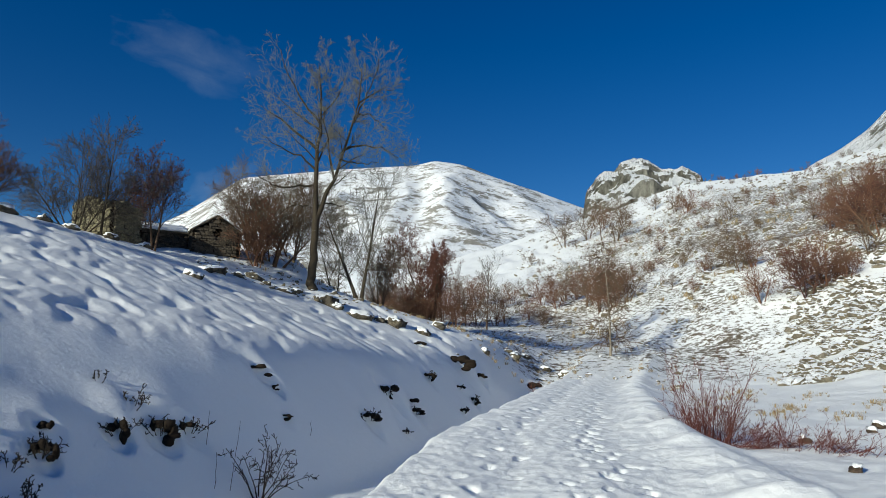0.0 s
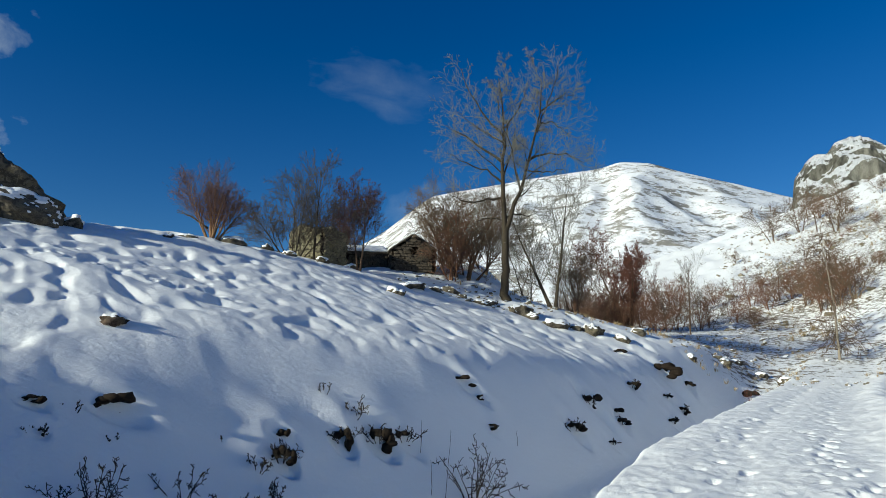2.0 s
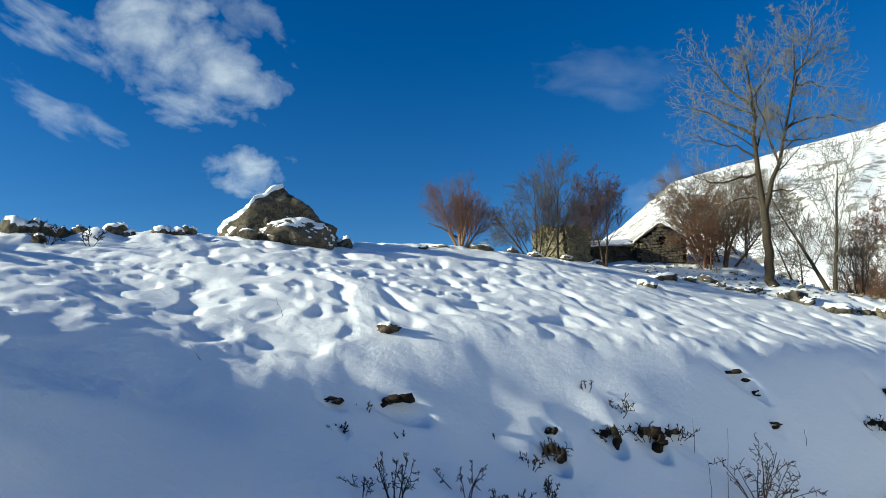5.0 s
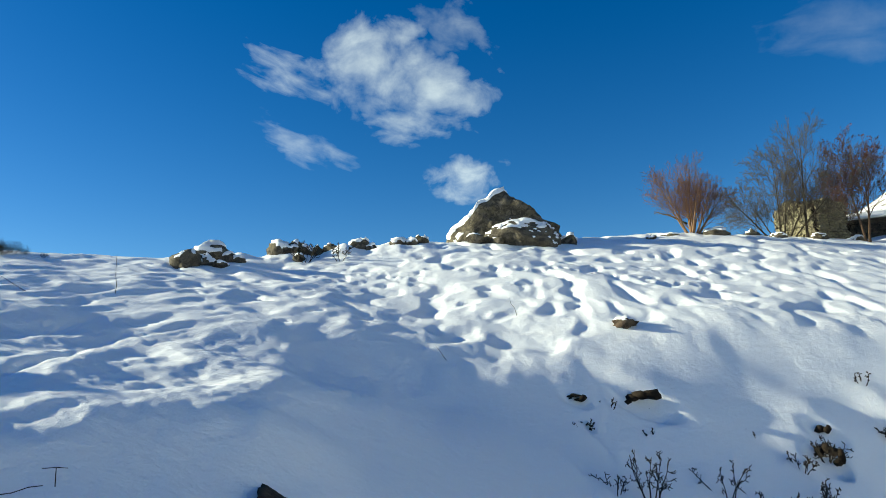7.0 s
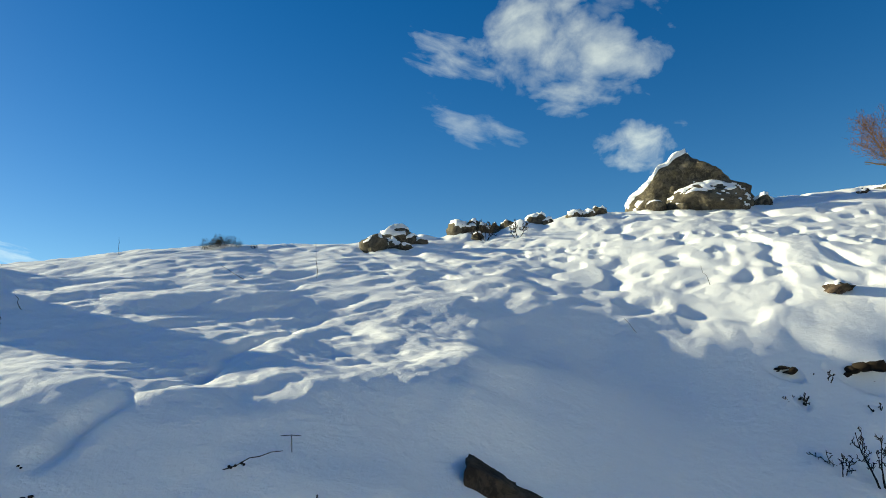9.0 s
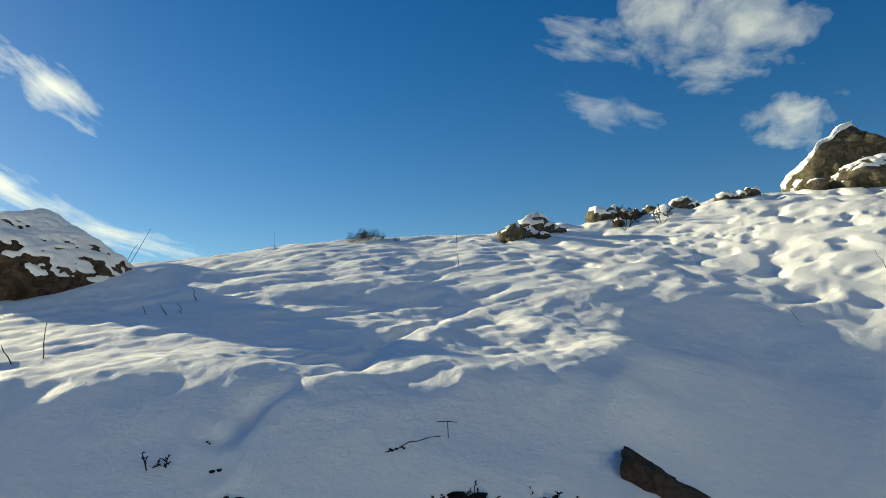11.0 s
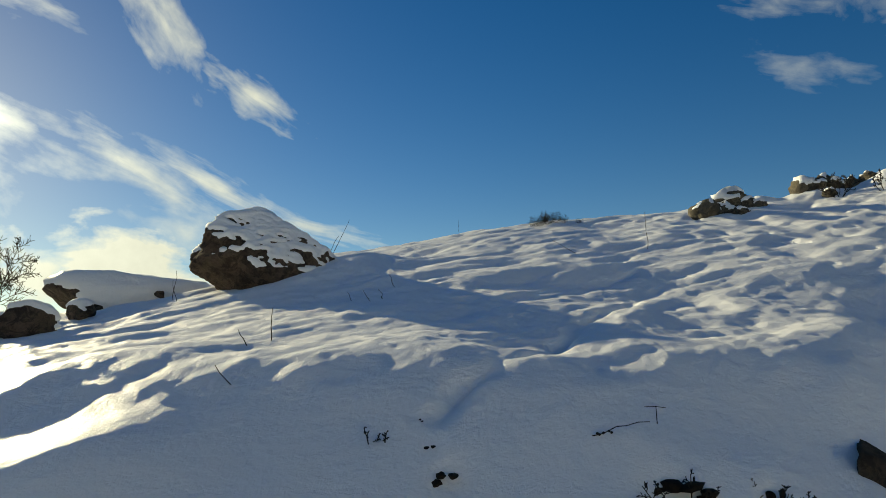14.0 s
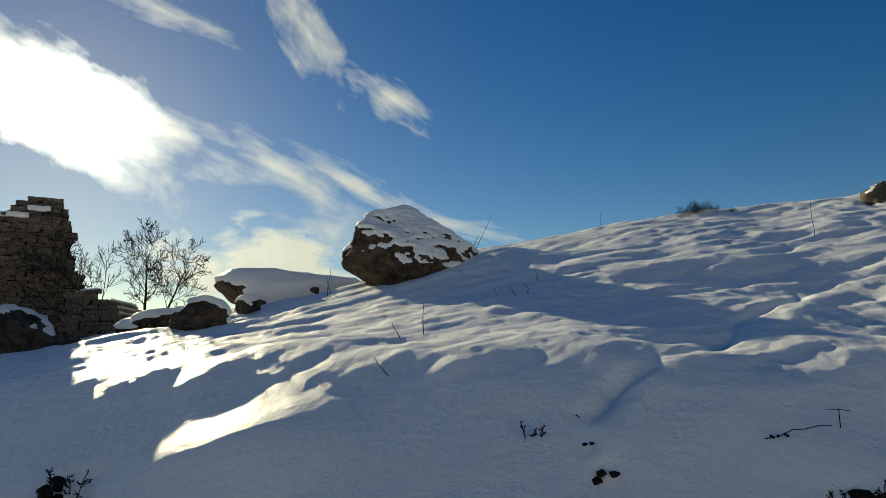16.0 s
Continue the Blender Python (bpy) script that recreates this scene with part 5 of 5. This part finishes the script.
# ---- small things on the bank ----
def hollow(bearing, dist, w, h, seed, twigs=0):
    """A ragged dark gap of earth in the snow of the bank under a brow of snow, some with heath twigs in it."""
    p = at(bearing, dist)
    ob = tagged(new("earth_hollow"), "dark bare earth showing through the snow of the bank", "earth patch", "bare patches of the bank")
    ob.matrix_world = pose(p.x, p.y, p.z - 0.07 * h, 0, 0, bearing)
    rng = np.random.RandomState(500 + seed)
    n = 6 if w > 0.2 else 3
    a0 = rng.uniform(-60, 120)
    for k in range(n):
        a = radians(a0 + 230 * k / n)
        q = facet_blob((w * rng.uniform(0.25, 0.5), min(0.3 * w, 0.2) + 0.05, h * rng.uniform(0.25, 0.5)), 500 + seed * 9 + k, 6, 2, 0.45)
        q.transform(Matrix.Translation((0.36 * w * math.cos(a) + 0.05 * w * rng.normal(), 0.02 * k, 0.33 * h * math.sin(a))))
        part("earth", q, EARTH, ob)
    if twigs:
        g = stool_grower(900 + seed, twigs + 2, 0.9 * min(max(h, 0.22), 0.45), 0.9, 0.003 + 0.0004 * dist, (5, 4), 2, 0.0015 + 0.0003 * dist, 0.2, 0.6, 0.2, 0.4, (42, 45), (0.45, 0.5), 0.32)
        tagged(part_mesh("heather", tubes([q for lev in g.out for q in lev], TWIG_DARK, "heather"), ob, "dark heath twigs"), kind="stuff")
    return ob


for i, (b, d, w, h, tw) in enumerate(GAPS):
    hollow(b, d, w, h, i, tw)


def heath(bearing, dist, w, h, seed, stems=5, bark=None):
    """A dark leafless dwarf shrub out of the snow."""
    p = at(bearing, dist)
    g = stool_grower(700 + seed, stems, h, min(1.0, 0.9 * w / h + 0.15), 0.006 + 0.010 * h, (5, 4), 2, 0.0018 + 0.0003 * dist, 0.15, 0.6, 0.3, 0.35, (42, 45), (0.36, 0.45), 0.34)
    ob = tagged(new("dwarf_shrub"), "dark leafless dwarf shrub sticking out of the snowy bank", "shrub", "dwarf shrubs of the bank")
    ob.matrix_world = pose(p.x, p.y, p.z, 0, 0, seed * 50)
    for q in g.out[0]:
        part_mesh("stem", tubes([q], bark or TWIG_DARK, "stem"), ob)
    tagged(part_mesh("crown", tubes([q for lev in g.out[1:] for q in lev], bark or TWIG_DARK, "crown"), ob), kind="stuff")


for i, (b, d, w, h, n) in enumerate(((13.9, 16.09, 0.9, 1.45, 9), (23.2, 16.2, 0.3, 0.6, 3), (40.7, 10.5, 0.6, 0.8, 7), (35.2, 11.74, 0.35, 0.7, 4), (32.7, 11.73, 0.3, 0.45, 4), (31.5, 11.84, 0.3, 0.5, 4), (28.7, 12.65, 0.2, 0.45, 2), (22.9, 16.33, 0.2, 0.4, 2),
                                     (42.9, 12.92, 0.14, 0.18, 3), (39.9, 12.56, 0.12, 0.2, 2), (33.0, 13.59, 0.15, 0.15, 2), (30.2, 13.22, 0.16, 0.33, 3), (101.5, 5.6, 0.06, 0.15, 4), (43.1, 10.32, 0.12, 0.3, 2), (28.9, 12.64, 0.22, 0.45, 3), (30.1, 13.22, 0.24, 0.35, 3),
                                     (25.6, 16.39, 0.2, 0.35, 3), (66.3, 23.33, 0.8, 0.8, 7), (63.6, 23.15, 0.6, 0.6, 6))):
    heath(b, d, w, h, i, n)


def stalk(bearing, dist, lean, h, seed):
    """A dry stalk, straight or leaning; lean: its tip's offset to the right."""
    p = at(bearing, dist, 0.05)
    rng = np.random.RandomState(seed)
    side = np.array(heading(bearing - 90)[:])
    tip = side * lean + (0, 0, h + 0.05)
    pts = [tip * f + rng.normal(0, 0.012, 3) * (f > 0) for f in (0, 0.25, 0.5, 0.75, 1.0)]
    ob = tagged(new("dry_stalk", tubes([(pts, (0.006, 0.006, 0.005, 0.004, 0.003), 5)], TWIG_DARK, "dry_stalk")), "thin dry plant stalk standing in the snow", "stalk", "dry stalks in the snow")
    ob.location = p


for i, row in enumerate(((80.2, 15.64, 0.0, 0.8), (95.1, 22.5, 0.0, 0.5), (117.3, 14.16, 0.05, 0.55), (117.0, 13.92, -0.1, 0.4), (105.6, 14.52, 0.4, 0.8), (105.9, 14.49, 0.25, 0.5), (100.2, 11.72, -0.15, 0.2), (102.1, 10.21, -0.13, 0.15), (101.2, 10.22, -0.08, 0.15),
                         (103.6, 10.63, -0.1, 0.1), (109.7, 8.13, 0.0, 0.35), (111.3, 7.97, -0.11, 0.2), (111.9, 6.6, -0.15, 0.15), (49.3, 16.38, -0.15, 0.42), (54.9, 13.12, -0.25, 0.28), (85.4, 14.6, -0.55, 0.28), (16.1, 15.82, 0.15, 1.4), (17.2, 15.58, 0.02, 0.7), (18.0, 16.67, 0.03, 0.7), (10.4, 19.78, 0.0, 0.4))):
    stalk(*row, i)


def fallen_stick():
    """A seed-headed stalk lying on the snow, and a forked one standing by it."""
    p = at(84.4, 5.62)
    side, up = np.array(heading(83.4 - 90)[:]), np.array((0, 0, 1.0))
    ob = tagged(new("fallen_stalk"), "dry seed-headed stalk lying on the snow", "stalk")
    ob.location = p
    rng = np.random.RandomState(2)
    pts = [side * (0.46 * f - 0.23) + up * (0.03 + 0.11 * f) for f in np.linspace(0, 1, 7)]
    part_mesh("stem", tubes([([q + rng.normal(0, 0.008, 3) for q in pts], np.linspace(0.0042, 0.003, 7), 5)], TWIG_DARK, "stem"), ob)
    for k in range(9):
        bm = bmesh.new()
        bmesh.ops.create_icosphere(bm, subdivisions=1, radius=0.011, matrix=Matrix.Translation(Vector(pts[0] + side * 0.024 * k + up * (0.004 * k) + rng.normal(0, 0.009, 3))))
        part("seed_head", bm, EARTH, ob)
    q = at(81.5, 5.86)
    fork = tagged(new("forked_twig"), "small forked dark twig standing in the snow", "twig")
    fork.location = q
    s2 = np.array(heading(81 - 90)[:])
    part_mesh("stem", tubes([([up * -0.05, up * 0.07, up * 0.14], (0.004, 0.0035, 0.003), 5)], TWIG_DARK, "stem"), fork)
    part_mesh("fork", tubes([([s2 * -0.08 + up * 0.14, up * 0.14, s2 * 0.07 + up * 0.13], (0.0025, 0.003, 0.0025), 5)], TWIG_DARK, "fork"), fork)


fallen_stick()


# ---- bushes along the track ----
def red_bush(name, label, place, stems, h, fan, seed, bark, low=0):
    rng = np.random.RandomState(seed)
    ob = tagged(new(name), label, "bush")
    ob.matrix_world = pose(place.x, place.y, place.z, 0, 0, 0)
    g = Grower(seed, kids=(5, 3), spread=(26, 34), shrink=(0.42, 0.5), lift=0.15, wobble=0.17, levels=2, thin=0.6, least=0.003, first=0.25)
    for k in range(stems):
        a = rng.rand() * 6.28
        f = fan * math.sqrt(rng.rand())
        o = 0.30 * h * rng.rand() ** 0.5
        g.limb((o * math.cos(a), o * math.sin(a), -0.05), (math.sin(f) * math.cos(a), math.sin(f) * math.sin(a), math.cos(f)), h * (rng.uniform(0.35, 0.8) if k % 5 else rng.uniform(0.9, 1.25)), 0.008, 0, end=0.35)
    for k in range(low):
        x = 0.2 + 2.2 * rng.rand()
        g.limb((x, -0.8 * x + rng.normal(0, 0.3), -0.05 - 0.10 * x), (rng.normal(0.5, 0.8), rng.normal(-0.2, 0.6), rng.uniform(0.3, 1.2)), h * rng.uniform(0.25, 0.6), 0.007, 0, end=0.35, lift=-0.9)
    for q in g.out[0][:40]:
        part_mesh("stem", tubes([q], bark, "stem"), ob)
    tagged(part_mesh("crown", tubes([q for q in g.out[0][40:]] + [q for lev in g.out[1:] for q in lev], bark, "crown"), ob), kind="stuff")
    return ob


red_bush("red_bush", "dense leafless bush of crimson-brown twigs beside the track", at(-19.9, 18.3), 75, 1.7, 0.55, 3, BUSH_RED, 110)
red_bush("red_bush", "small leafless reddish bush at the edge of the track", at(-8.0, 42.0), 40, 1.1, 0.7, 4, BUSH_RED)
red_bush("straw_tuft", "tuft of dry pale grass at the edge of the track", at(-4.4, 29.5), 26, 0.7, 0.5, 5, STRAW)
for i, (b, d, w, h) in enumerate(((-26.2, 19.0, 0.35, 0.25), (-29.0, 15.2, 0.3, 0.2), (-30.5, 22.0, 0.35, 0.25), (-31.0, 23.0, 0.4, 0.3))):
    boulder("rock", at(b, d), (w, w * 0.8, h), 140 + i, ROCK_BROWN, "brown rock capped with snow beside the bush", 50 * i, 0.04, 0.7, level=3, sink=0.38, rough=0.2, patch=0.6)


# ---- dry grass ----
def grass(name, label, count, seed, spot, size):
    """Tufts of dead grass through the snow: one mesh of blades."""
    rng = np.random.RandomState(seed)
    verts, faces = [], []
    for k in range(count):
        p = np.array(at(*spot(rng))[:])
        h = size(rng)
        for j in range(13):
            a = rng.rand() * 6.28
            o = p + np.array((math.cos(a), math.sin(a), 0)) * h * 0.5 * rng.rand()
            lean = np.array((math.cos(a), math.sin(a), 0)) * h * rng.uniform(0.2, 0.9)
            w = np.array((-math.sin(a), math.cos(a), 0)) * 0.035 * h
            tip = o + lean + (0, 0, h * rng.uniform(0.4, 1.0))
            mid = o + lean * 0.35 + (0, 0, h * 0.5)
            b = len(verts)
            verts += [o - w, o + w, mid + w * 0.8, mid - w * 0.8, tip]
            faces += [(b, b + 1, b + 2, b + 3), (b + 3, b + 2, b + 4)]
    return tagged(new(name, mesh_of(name, verts, faces, STRAW, False)), label, "grass", kind="stuff")


clumps = [(-r1, d1) for r1, d1 in ((24.5, 27), (26.0, 30), (29.0, 27), (31.0, 31), (21.5, 36), (23.0, 40), (27.5, 37), (18.0, 42), (32.5, 38), (20.0, 30), (16.0, 48), (25.0, 46))]


def near_clump(r):
    b, d = clumps[r.randint(len(clumps))]
    return b + r.normal(0, 0.8), d + r.normal(0, 1.0)


grass("field_grass", "yellowed grass tufts showing through the snow of the field", 190, 5, near_clump, lambda r: r.uniform(0.10, 0.28))
grass("crest_grass", "withered grass and debris along the stony crest", 480, 6, lambda r: (r.uniform(-12, 18), r.uniform(43, 66)), lambda r: r.uniform(0.15, 0.4))
grass("slope_grass", "dead grass on the far slope", 700, 7, lambda r: (r.uniform(-35, -9), 70 + 130 * r.rand()), lambda r: r.uniform(0.3, 0.9))
shrub(15.7, 44.5, 1.0, 1)
shrub(15.2, 44.0, 0.8, 1)
